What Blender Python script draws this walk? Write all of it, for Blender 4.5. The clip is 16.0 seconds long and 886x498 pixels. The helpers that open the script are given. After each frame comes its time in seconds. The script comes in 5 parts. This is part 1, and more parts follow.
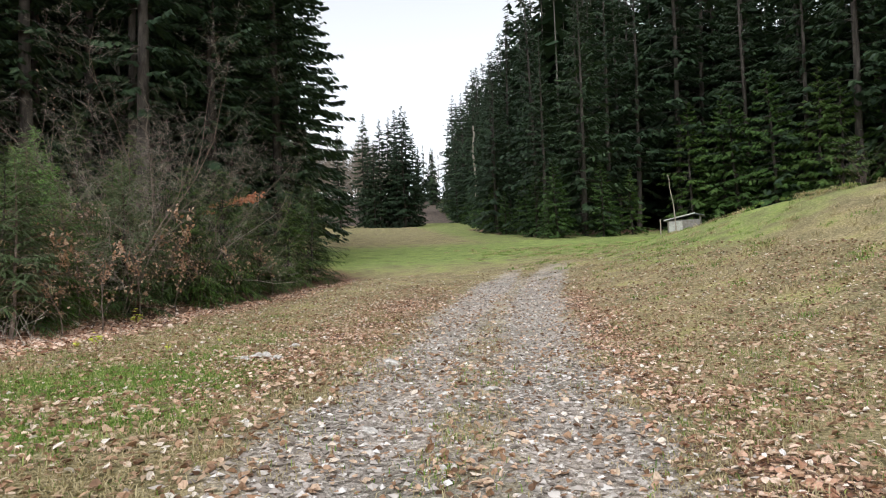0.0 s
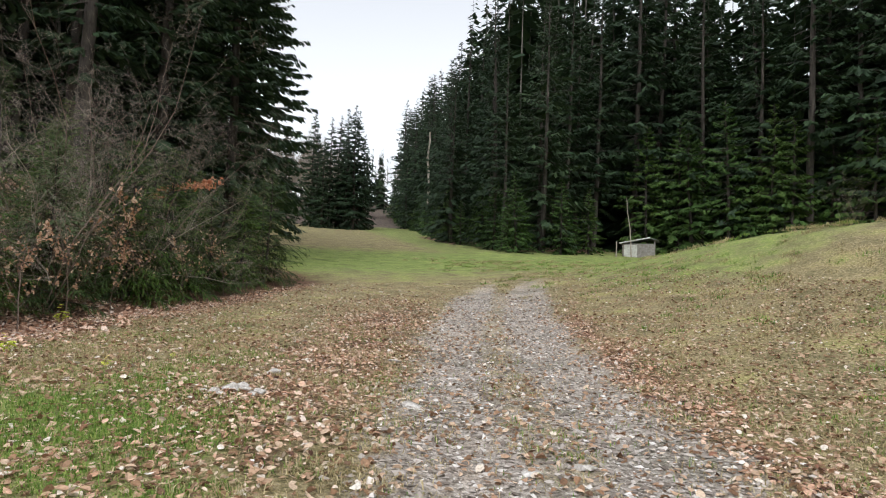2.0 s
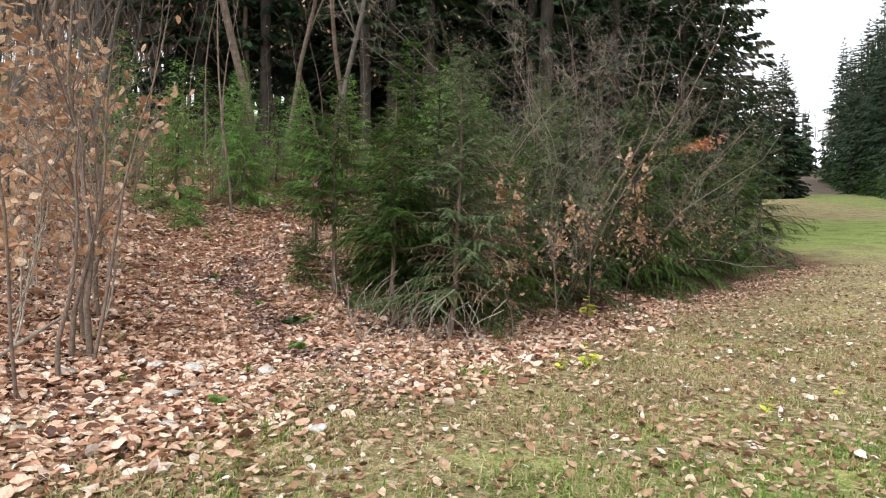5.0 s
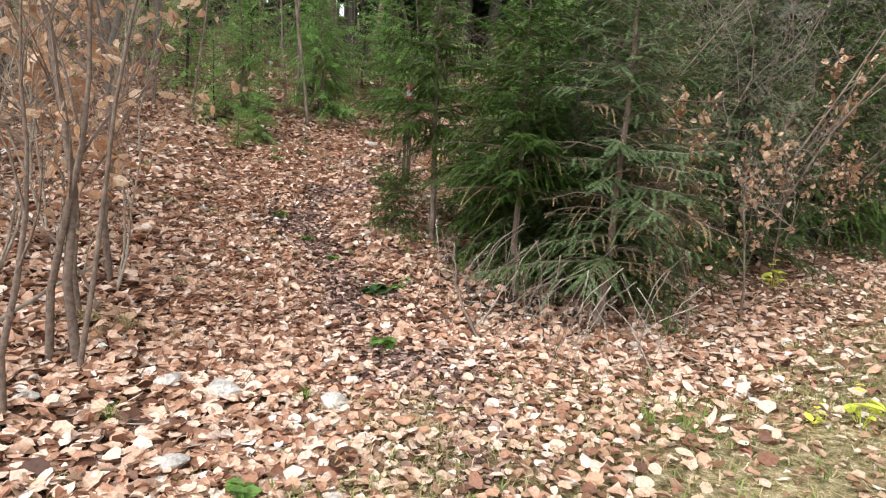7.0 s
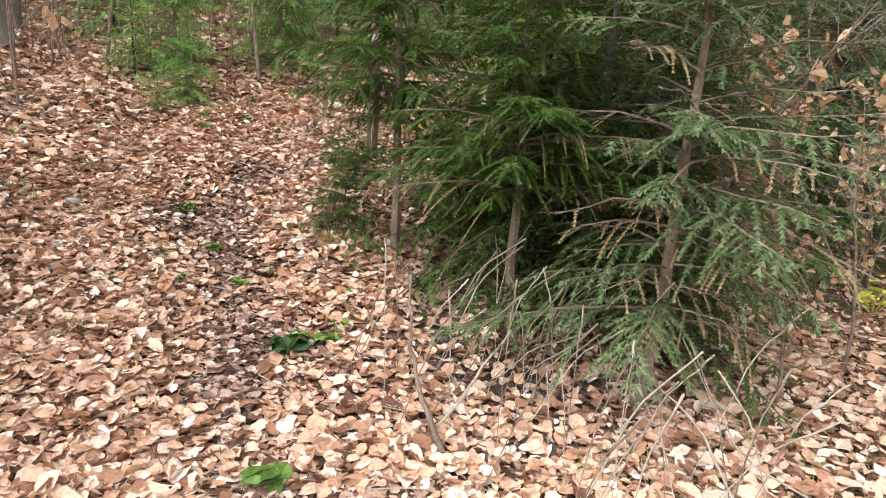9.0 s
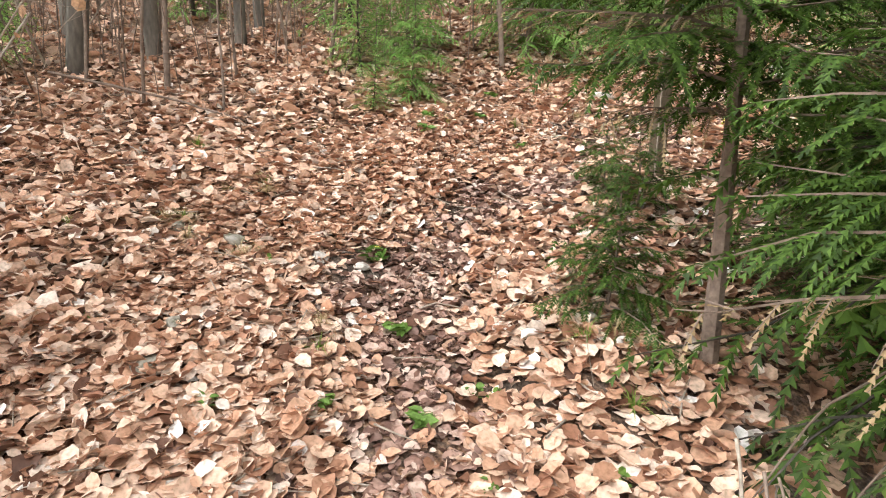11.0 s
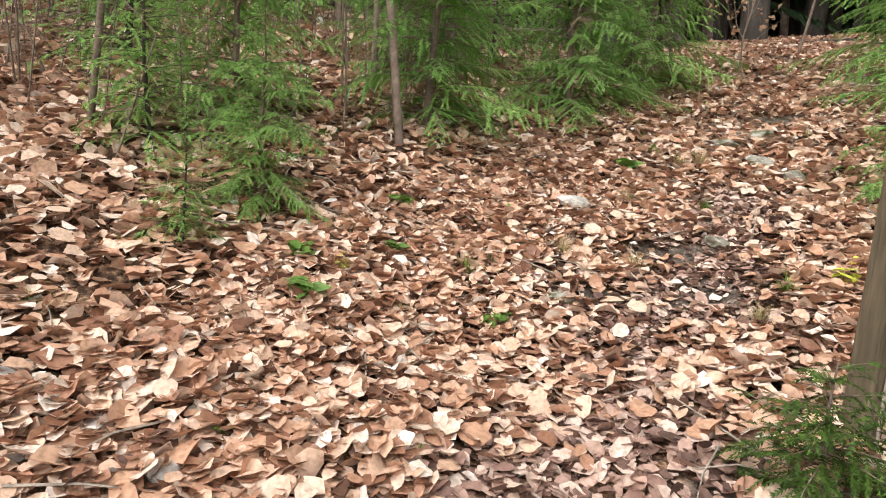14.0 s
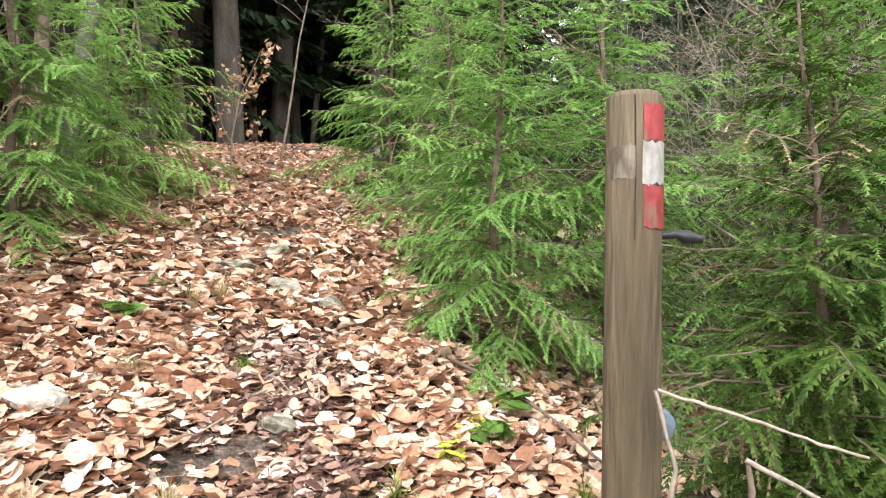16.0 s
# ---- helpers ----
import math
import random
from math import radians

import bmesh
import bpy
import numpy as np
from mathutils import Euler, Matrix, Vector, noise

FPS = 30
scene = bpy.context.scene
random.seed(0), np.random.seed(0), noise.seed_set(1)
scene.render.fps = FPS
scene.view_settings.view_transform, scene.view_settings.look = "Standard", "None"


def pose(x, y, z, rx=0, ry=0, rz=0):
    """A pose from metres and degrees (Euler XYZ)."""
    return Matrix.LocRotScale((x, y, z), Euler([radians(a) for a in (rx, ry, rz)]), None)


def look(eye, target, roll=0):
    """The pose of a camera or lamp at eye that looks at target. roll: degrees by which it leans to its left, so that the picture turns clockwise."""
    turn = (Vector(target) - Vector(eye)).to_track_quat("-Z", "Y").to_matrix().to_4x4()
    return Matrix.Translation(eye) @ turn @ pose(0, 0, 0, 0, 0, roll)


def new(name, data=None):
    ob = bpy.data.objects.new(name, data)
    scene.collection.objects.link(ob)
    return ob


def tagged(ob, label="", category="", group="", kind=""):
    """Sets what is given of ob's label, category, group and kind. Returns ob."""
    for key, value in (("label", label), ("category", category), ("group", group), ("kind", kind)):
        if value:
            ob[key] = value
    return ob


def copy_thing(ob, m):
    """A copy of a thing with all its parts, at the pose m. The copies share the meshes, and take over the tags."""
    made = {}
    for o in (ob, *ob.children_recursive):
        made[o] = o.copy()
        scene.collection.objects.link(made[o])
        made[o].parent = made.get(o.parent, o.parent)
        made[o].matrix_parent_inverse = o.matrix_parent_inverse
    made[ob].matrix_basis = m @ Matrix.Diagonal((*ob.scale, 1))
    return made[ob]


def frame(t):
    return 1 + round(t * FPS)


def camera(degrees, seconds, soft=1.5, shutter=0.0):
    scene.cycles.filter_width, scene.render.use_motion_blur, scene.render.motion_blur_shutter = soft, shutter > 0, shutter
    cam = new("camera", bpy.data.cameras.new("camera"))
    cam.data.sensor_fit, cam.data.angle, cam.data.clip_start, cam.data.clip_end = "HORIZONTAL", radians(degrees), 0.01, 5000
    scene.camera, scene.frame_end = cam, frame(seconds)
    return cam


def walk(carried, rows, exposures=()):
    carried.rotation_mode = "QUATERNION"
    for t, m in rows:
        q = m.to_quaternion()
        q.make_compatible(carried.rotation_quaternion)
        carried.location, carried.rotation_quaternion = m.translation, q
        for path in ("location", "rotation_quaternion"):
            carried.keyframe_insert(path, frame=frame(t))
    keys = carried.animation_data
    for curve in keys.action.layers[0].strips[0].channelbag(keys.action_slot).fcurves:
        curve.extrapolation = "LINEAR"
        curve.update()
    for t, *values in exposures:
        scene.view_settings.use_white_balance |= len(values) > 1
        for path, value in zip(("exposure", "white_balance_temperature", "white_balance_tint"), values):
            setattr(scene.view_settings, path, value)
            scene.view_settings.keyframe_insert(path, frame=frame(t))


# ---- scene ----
cam = camera(70.0, 16.0, soft=1.1)
PATH = [
    (0, (2.384, -0.217, 1.29), (2.634, 1.765, 1.374), -1.9),
    (0.5, (2.24, 0.22, 1.335), (2.588, 2.188, 1.428), -0.2),
    (1, (2.065, 0.864, 1.437), (2.477, 2.819, 1.533), 1.3),
    (1.5, (1.693, 1.479, 1.509), (2.126, 3.429, 1.611), 1.9),
    (2, (1.442, 2.1, 1.449), (1.877, 4.049, 1.556), 2.1),
    (2.5, (0.987, 2.778, 1.435), (1.408, 4.73, 1.546), 2.4),
    (3, (0.544, 3.384, 1.394), (0.868, 5.354, 1.508), 2.3),
    (3.5, (-0.063, 4.05, 1.383), (-0.039, 6.047, 1.494), 1.6),
    (4, (-0.654, 4.611, 1.508), (-0.952, 6.586, 1.617), 0.2),
    (4.5, (-1.086, 5.153, 1.541), (-1.609, 7.082, 1.616), -0.1),
    (5, (-1.61, 5.634, 1.463), (-2.366, 7.485, 1.468), 1.0),
    (5.2, (-1.793, 5.848, 1.48), (-2.623, 7.667, 1.467), 1.4),
    (7.3, (-3.379, 8.219, 1.842), (-4.351, 9.936, 1.511), 2.5),
    (8.2, (-3.742, 9.212, 1.934), (-4.636, 10.951, 1.514), 3.0),
    (10.3, (-4.988, 11.407, 1.928), (-6.369, 12.788, 1.498), 2.2),
    (10.5, (-5.174, 11.585, 1.964), (-6.626, 12.887, 1.522), 1.7),
    (11, (-5.685, 11.838, 1.924), (-7.232, 13.015, 1.455), 1.1),
    (11.5, (-6.146, 12.122, 1.89), (-7.739, 13.235, 1.416), 0.8),
    (12, (-6.699, 12.355, 1.918), (-8.326, 13.409, 1.426), -0.2),
    (12.5, (-7.198, 12.593, 2.011), (-8.822, 13.65, 1.518), -0.8),
    (13, (-7.671, 12.898, 2.031), (-9.253, 14.026, 1.555), -0.4),
    (13.5, (-8.18, 13.117, 2.153), (-9.621, 14.438, 1.727), 1.4),
    (14, (-8.49, 13.401, 2.268), (-9.614, 15.025, 1.954), 3.1),
    (14.5, (-8.68, 13.728, 2.396), (-9.401, 15.58, 2.174), 2.8),
    (15, (-8.736, 13.974, 2.442), (-9.009, 15.954, 2.358), 0.2),
    (15.5, (-8.902, 14.355, 2.421), (-8.849, 16.354, 2.457), -2.0),
    (16, (-9.05, 14.673, 2.51), (-8.717, 16.645, 2.533), 0.0),
]
walk(cam, [(t, look(eye, target, roll)) for t, eye, target, roll in PATH], [(0, -0.2, 6050, 10), (3.5, -0.35, 6100, 10), (5, 0.17, 6200, 10), (7.3, 0.38, 6200, 10), (10.3, 0.82, 6450, 10), (12.5, 0.77, 6450, 10), (14, 0.58, 6450, 10), (16, 1.12, 6300, 10)])

# ---- light ----
SUN_ELEV, SUN_TURN = 50.0, 215.0
world = bpy.data.worlds.new("overcast")
scene.world = world
world.use_nodes = True
wn = world.node_tree.nodes
sky = wn.new("ShaderNodeTexSky")
sky.sky_type, sky.sun_disc = "NISHITA", False
sky.sun_elevation, sky.sun_rotation = radians(SUN_ELEV), radians(SUN_TURN)
sky.air_density, sky.dust_density = 1.0, 3.0
pale_sky = wn.new("ShaderNodeHueSaturation")
pale_sky.inputs["Saturation"].default_value, pale_sky.inputs["Value"].default_value = 0.035, 2.25
world.node_tree.links.new(sky.outputs[0], pale_sky.inputs["Color"])
world.node_tree.links.new(pale_sky.outputs[0], wn["Background"].inputs[0])
wn["Background"].inputs[1].default_value = 0.15
sun = new("sun", bpy.data.lights.new("sun", "SUN"))
sun.data.energy, sun.data.angle, sun.data.color = 0.8, radians(25), (1.0, 0.96, 0.9)
az = radians(SUN_TURN)
sun.matrix_world = look((0, 0, 40), (-math.sin(az) * -10, -math.cos(az) * 10, 40 - 10 * math.tan(radians(SUN_ELEV))))

# ---- materials ----


def mat(name, rough=0.8):
    m = bpy.data.materials.new(name)
    m.use_nodes = True
    b = m.node_tree.nodes["Principled BSDF"]
    b.inputs["Roughness"].default_value = rough
    b.inputs["Specular IOR Level"].default_value = 0.25
    return m, m.node_tree.nodes, m.node_tree.links, b


def ramp(nodes, stops):
    r = nodes.new("ShaderNodeValToRGB")
    e = r.color_ramp.elements
    while len(e) < len(stops):
        e.new(0.5)
    for el, (p, c) in zip(e, stops):
        el.position, el.color = p, (*c, 1)
    return r


def noise_tex(nodes, links, scale, detail=4.0, stretch=None, obj=True):
    tc = nodes.new("ShaderNodeTexCoord")
    n = nodes.new("ShaderNodeTexNoise")
    n.inputs["Scale"].default_value, n.inputs["Detail"].default_value = scale, detail
    src = tc.outputs["Object"]
    if stretch:
        mp = nodes.new("ShaderNodeMapping")
        mp.inputs["Scale"].default_value = stretch
        links.new(src, mp.inputs[0])
        src = mp.outputs[0]
    links.new(src, n.inputs["Vector"])
    return n


def surface(name, stops, scale=8.0, rough=0.85, bump=0.3, fine=60.0, stretch=None, dist=0.02):
    """Colour from coarse noise, relief from fine noise."""
    m, n, l, b = mat(name, rough)
    a = noise_tex(n, l, scale, 6, stretch)
    r = ramp(n, stops)
    l.new(a.outputs[0], r.inputs[0])
    f = noise_tex(n, l, fine, 5, stretch)
    mix = n.new("ShaderNodeMix")
    mix.data_type, mix.blend_type = "RGBA", "MULTIPLY"
    mix.inputs["Factor"].default_value = 0.55
    g = ramp(n, [(0.3, (0.45, 0.45, 0.45)), (0.7, (1.25, 1.25, 1.25))])
    l.new(f.outputs[0], g.inputs[0])
    l.new(r.outputs[0], mix.inputs[6])
    l.new(g.outputs[0], mix.inputs[7])
    l.new(mix.outputs[2], b.inputs["Base Color"])
    bp = n.new("ShaderNodeBump")
    bp.inputs["Strength"].default_value, bp.inputs["Distance"].default_value = bump, dist
    l.new(f.outputs[0], bp.inputs["Height"])
    l.new(bp.outputs[0], b.inputs["Normal"])
    return m


def foliage(name, stops, through_light=0.3, rough=0.55, by_thing=0.35):
    """Each leaf or needle takes a tone of its own, each plant a shift; some light passes through."""
    m, n, l, b = mat(name, rough)
    geo, info = n.new("ShaderNodeNewGeometry"), n.new("ShaderNodeObjectInfo")
    mx = n.new("ShaderNodeMix")
    mx.inputs["Factor"].default_value = by_thing
    l.new(geo.outputs["Random Per Island"], mx.inputs[2])
    l.new(info.outputs["Random"], mx.inputs[3])
    r = ramp(n, stops)
    l.new(mx.outputs[0], r.inputs[0])
    tone = noise_tex(n, l, 55, 3)
    tn = ramp(n, [(0.32, (0.68, 0.66, 0.62)), (0.52, (1.0, 1.0, 1.0)), (0.7, (1.16, 1.16, 1.18))])
    l.new(tone.outputs[0], tn.inputs[0])
    tm = n.new("ShaderNodeMix")
    tm.data_type, tm.blend_type = "RGBA", "MULTIPLY"
    tm.inputs["Factor"].default_value = 0.85
    l.new(r.outputs[0], tm.inputs[6])
    l.new(tn.outputs[0], tm.inputs[7])
    l.new(tm.outputs[2], b.inputs["Base Color"])
    tr, ad = n.new("ShaderNodeBsdfTranslucent"), n.new("ShaderNodeMixShader")
    l.new(tm.outputs[2], tr.inputs[0])
    ad.inputs[0].default_value = through_light
    l.new(b.outputs[0], ad.inputs[1])
    l.new(tr.outputs[0], ad.inputs[2])
    l.new(ad.outputs[0], n["Material Output"].inputs[0])
    return m


# Brightened in colour for the light behind the firs past the post.
M_NEEDLE_BACKLIT = foliage("backlit_fir_needles", [(0.0, (0.10, 0.20, 0.045)), (0.5, (0.215, 0.39, 0.095)), (1.0, (0.37, 0.54, 0.165))], 0.5)
# Olive needles, darkened in colour for the shade by the path entrance.
M_NEEDLE_OLIVE_SHADED = foliage("olive_shaded_fir_needles", [(0.0, (0.02, 0.041, 0.007)), (0.45, (0.05, 0.098, 0.014)), (0.8, (0.095, 0.165, 0.027)), (1.0, (0.18, 0.205, 0.055))], 0.35, 0.55, 0.25)
M_NEEDLE_DARK = foliage("dark_fir_needles", [(0.0, (0.026, 0.048, 0.014)), (0.55, (0.06, 0.098, 0.026)), (0.85, (0.105, 0.15, 0.042)), (1.0, (0.19, 0.18, 0.08))], 0.3, 0.55, 0.15)
M_NEEDLE_GREY = foliage("grey_green_fir_needles", [(0.0, (0.05, 0.082, 0.032)), (0.55, (0.11, 0.16, 0.066)), (0.85, (0.175, 0.22, 0.105)), (1.0, (0.26, 0.23, 0.15))], 0.36, 0.55, 0.15)
M_SPRUCE = foliage("spruce_foliage", [(0.0, (0.018, 0.034, 0.018)), (0.6, (0.034, 0.06, 0.026)), (1.0, (0.06, 0.09, 0.035))], 0.2)
M_YOUNG = foliage("young_spruce_foliage", [(0.0, (0.022, 0.048, 0.014)), (0.5, (0.055, 0.105, 0.024)), (1.0, (0.115, 0.175, 0.04))], 0.3, 0.6, 0.6)
M_DRYNEEDLE = foliage("dry_needles", [(0.0, (0.20, 0.13, 0.06)), (1.0, (0.36, 0.28, 0.16))], 0.2)
M_LEAF = foliage("fallen_beech_leaf", [(0.0, (0.085, 0.042, 0.028)), (0.11, (0.28, 0.135, 0.082)), (0.30, (0.53, 0.305, 0.195)), (0.62, (0.69, 0.475, 0.345)), (0.90, (0.76, 0.59, 0.47)), (0.985, (0.79, 0.68, 0.59)), (1.0, (0.86, 0.83, 0.79))], 0.15, 0.5, 0.0)
M_LEAF_TROD = foliage("trodden_beech_leaf", [(0.0, (0.08, 0.046, 0.036)), (0.35, (0.27, 0.16, 0.125)), (0.7, (0.50, 0.335, 0.265)), (1.0, (0.72, 0.58, 0.49))], 0.1, 0.5, 0.0)
M_LEAF_FIELD = foliage("bleached_field_leaf", [(0.0, (0.12, 0.065, 0.035)), (0.25, (0.29, 0.165, 0.09)), (0.55, (0.46, 0.30, 0.19)), (0.88, (0.60, 0.46, 0.33)), (1.0, (0.74, 0.68, 0.60))], 0.15, 0.5, 0.0)
M_LEAF_HANG = foliage("withered_beech_leaf", [(0.0, (0.30, 0.15, 0.08)), (0.5, (0.55, 0.34, 0.20)), (1.0, (0.78, 0.62, 0.46))], 0.35, 0.5, 0.1)
M_LEAF_ORANGE = foliage("orange_beech_leaf", [(0.0, (0.42, 0.15, 0.07)), (1.0, (0.64, 0.34, 0.19))], 0.35, 0.5, 0.1)
M_GRASS = foliage("grass_blade", [(0.0, (0.085, 0.165, 0.022)), (0.5, (0.17, 0.285, 0.045)), (1.0, (0.34, 0.38, 0.11))], 0.3, 0.5, 0.0)
M_STRAW = foliage("dry_grass_blade", [(0.0, (0.30, 0.24, 0.11)), (0.5, (0.42, 0.34, 0.18)), (1.0, (0.55, 0.47, 0.28))], 0.3, 0.6, 0.0)
M_HERB = foliage("herb_leaf", [(0.0, (0.07, 0.14, 0.025)), (1.0, (0.17, 0.29, 0.06))], 0.3, 0.45)
M_YELLOW = foliage("yellow_petal", [(0.0, (0.72, 0.66, 0.08)), (1.0, (0.85, 0.78, 0.18))], 0.3)
M_LIME = foliage("yellow_green_leaf", [(0.0, (0.45, 0.52, 0.06)), (1.0, (0.68, 0.70, 0.12))], 0.3)
M_BARK = surface("spruce_bark", [(0.3, (0.036, 0.03, 0.025)), (0.7, (0.10, 0.085, 0.07))], 6, 0.95, 0.8, 40, (1, 1, 0.25))
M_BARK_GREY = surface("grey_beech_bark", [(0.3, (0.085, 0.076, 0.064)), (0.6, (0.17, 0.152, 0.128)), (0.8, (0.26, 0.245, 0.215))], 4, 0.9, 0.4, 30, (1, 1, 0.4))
M_TWIG = surface("twig_bark", [(0.3, (0.12, 0.085, 0.065)), (0.7, (0.25, 0.19, 0.15))], 10, 0.9, 0.3, 60)
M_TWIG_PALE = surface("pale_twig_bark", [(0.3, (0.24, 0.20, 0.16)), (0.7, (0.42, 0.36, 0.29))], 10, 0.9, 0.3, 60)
M_STONE = surface("limestone", [(0.3, (0.34, 0.305, 0.26)), (0.55, (0.55, 0.51, 0.46)), (0.75, (0.70, 0.67, 0.62))], 7, 0.9, 0.7, 45)
M_STONE_MOSS = surface("mossy_stone", [(0.33, (0.09, 0.105, 0.04)), (0.45, (0.25, 0.23, 0.18)), (0.68, (0.46, 0.43, 0.38))], 9, 0.95, 0.8, 50)


def gravel_material():
    m, n, l, b = mat("path_gravel", 0.9)
    geo = n.new("ShaderNodeNewGeometry")
    r = ramp(n, [(0.0, (0.13, 0.105, 0.085)), (0.45, (0.31, 0.265, 0.225)), (0.85, (0.48, 0.43, 0.38)), (1.0, (0.68, 0.64, 0.60))])
    l.new(geo.outputs["Random Per Island"], r.inputs[0])
    l.new(r.outputs[0], b.inputs["Base Color"])
    return m


M_GRAVEL = gravel_material()


def ground_material():
    """Field ground with grass, gravel track, leaf litter and painted fir shade, mixed by the sheet's masks."""
    m, n, l, b = mat("ground_soil", 0.95)

    def two(scale, stops, detail=8.0):
        a = noise_tex(n, l, scale, detail)
        r = ramp(n, stops)
        l.new(a.outputs[0], r.inputs[0])
        return r.outputs[0]

    def mixed(fac, a, c):
        x = n.new("ShaderNodeMix")
        x.data_type = "RGBA"
        l.new(fac, x.inputs["Factor"])
        l.new(a, x.inputs[6])
        l.new(c, x.inputs[7])
        return x.outputs[2]

    def mask(name, scale=2.5, rough_edge=0.5):
        a = n.new("ShaderNodeAttribute")
        a.attribute_name = name
        t = noise_tex(n, l, scale, 6)
        s = n.new("ShaderNodeMath")
        s.operation = "MULTIPLY_ADD"
        l.new(t.outputs[0], s.inputs[0])
        s.inputs[1].default_value = rough_edge * 2
        l.new(a.outputs["Fac"], s.inputs[2])
        mr = n.new("ShaderNodeMapRange")
        l.new(s.outputs[0], mr.inputs[0])
        mr.inputs[1].default_value, mr.inputs[2].default_value = 0.5 + rough_edge - 0.22, 0.5 + rough_edge + 0.22
        return mr.outputs[0]

    straw = two(17, [(0.3, (0.075, 0.065, 0.028)), (0.44, (0.20, 0.165, 0.075)), (0.57, (0.31, 0.25, 0.135)), (0.72, (0.47, 0.39, 0.26))])
    green = two(11, [(0.3, (0.09, 0.145, 0.025)), (0.48, (0.18, 0.235, 0.055)), (0.6, (0.26, 0.29, 0.095)), (0.72, (0.38, 0.36, 0.18))])
    stone = two(16, [(0.32, (0.11, 0.09, 0.07)), (0.46, (0.27, 0.232, 0.192)), (0.6, (0.41, 0.365, 0.315)), (0.72, (0.55, 0.505, 0.455))])
    litter = two(26, [(0.3, (0.035, 0.02, 0.014)), (0.48, (0.11, 0.062, 0.04)), (0.6, (0.28, 0.165, 0.10)), (0.75, (0.50, 0.35, 0.25))])
    c = mixed(mask("green", 0.9), straw, green)
    c = mixed(mask("litter", 2.0), c, litter)
    c = mixed(mask("gravel", 3.0), c, stone)
    # Dark ground tone, used as well for shade painted below the firs.
    earth_shade = two(18, [(0.35, (0.06, 0.045, 0.035)), (0.55, (0.13, 0.10, 0.08)), (0.72, (0.24, 0.19, 0.155))])
    c = mixed(mask("soil_shade", 4.0), c, earth_shade)
    broad = noise_tex(n, l, 0.9, 7)
    br = ramp(n, [(0.32, (0.66, 0.68, 0.62)), (0.5, (1.0, 1.0, 1.0)), (0.68, (1.25, 1.2, 1.15))])
    l.new(broad.outputs[0], br.inputs[0])
    broad_mix = n.new("ShaderNodeMix")
    broad_mix.data_type, broad_mix.blend_type = "RGBA", "MULTIPLY"
    broad_mix.inputs["Factor"].default_value = 1.0
    l.new(c, broad_mix.inputs[6])
    l.new(br.outputs[0], broad_mix.inputs[7])
    c = broad_mix.outputs[2]
    speck = noise_tex(n, l, 75, 3)
    sr = ramp(n, [(0.35, (0.55, 0.55, 0.55)), (0.5, (1.0, 1.0, 1.0)), (0.66, (1.45, 1.42, 1.38))])
    l.new(speck.outputs[0], sr.inputs[0])
    mul = n.new("ShaderNodeMix")
    mul.data_type, mul.blend_type = "RGBA", "MULTIPLY"
    mul.inputs["Factor"].default_value = 0.8
    l.new(c, mul.inputs[6])
    l.new(sr.outputs[0], mul.inputs[7])
    l.new(mul.outputs[2], b.inputs["Base Color"])
    f = noise_tex(n, l, 30, 8)
    bp = n.new("ShaderNodeBump")
    bp.inputs["Strength"].default_value, bp.inputs["Distance"].default_value = 0.9, 0.05
    l.new(f.outputs[0], bp.inputs["Height"])
    l.new(bp.outputs[0], b.inputs["Normal"])
    return m


M_GROUND = ground_material()

# ---- shape of the land ----


def soft(v, k):
    return k * np.logaddexp(0, np.asarray(v, float) / k)


def step(a, b, v):
    u = np.clip((np.asarray(v, float) - a) / (b - a), 0, 1)
    return u * u * (3 - 2 * u)


def ripple(x, y, s, p=0.0):
    """Cheap smooth unevenness, about -1 to 1."""
    return (np.sin(x * s + 1.3 * np.sin(y * s * 0.7 + p) + p) + np.sin(y * s * 1.13 + 1.7 * np.sin(x * s * 0.63 + 2 * p) + 2.1 * p)
            + 0.6 * np.sin((x + y) * s * 1.9 + 3 * p) + 0.5 * np.sin((x - 1.4 * y) * s * 2.3 + p)) / 3.1


def wood_edge(y):
    """Where the left wood begins, as x."""
    y = np.asarray(y, float)
    near = np.maximum(-4.9 + (y - 12.5) * 0.39, -9.0)
    return np.where(y < 29, near, np.maximum(1.54 - (y - 29) * 0.35, -9.0))


def track_x(y):
    return 2.6 + 0.12 * y + 0.0055 * y * y


TRAIL = [(-3.0, 9.0), (-5.2, 11.4), (-7.2, 12.7), (-8.8, 14.0), (-9.3, 15.8), (-9.3, 17.5), (-9.4, 19.5), (-9.65, 22.0), (-9.8, 24.4), (-9.8, 28.0)]


def line_gap(x, y, line):
    """Distance to a line of points in plan."""
    x, y = np.asarray(x, float), np.asarray(y, float)
    best = np.full(np.broadcast(x, y).shape, 1e9)
    for (ax, ay), (bx, by) in zip(line, line[1:]):
        dx, dy = bx - ax, by - ay
        u = np.clip(((x - ax) * dx + (y - ay) * dy) / (dx * dx + dy * dy), 0, 1)
        best = np.minimum(best, np.hypot(x - ax - u * dx, y - ay - u * dy))
    return best


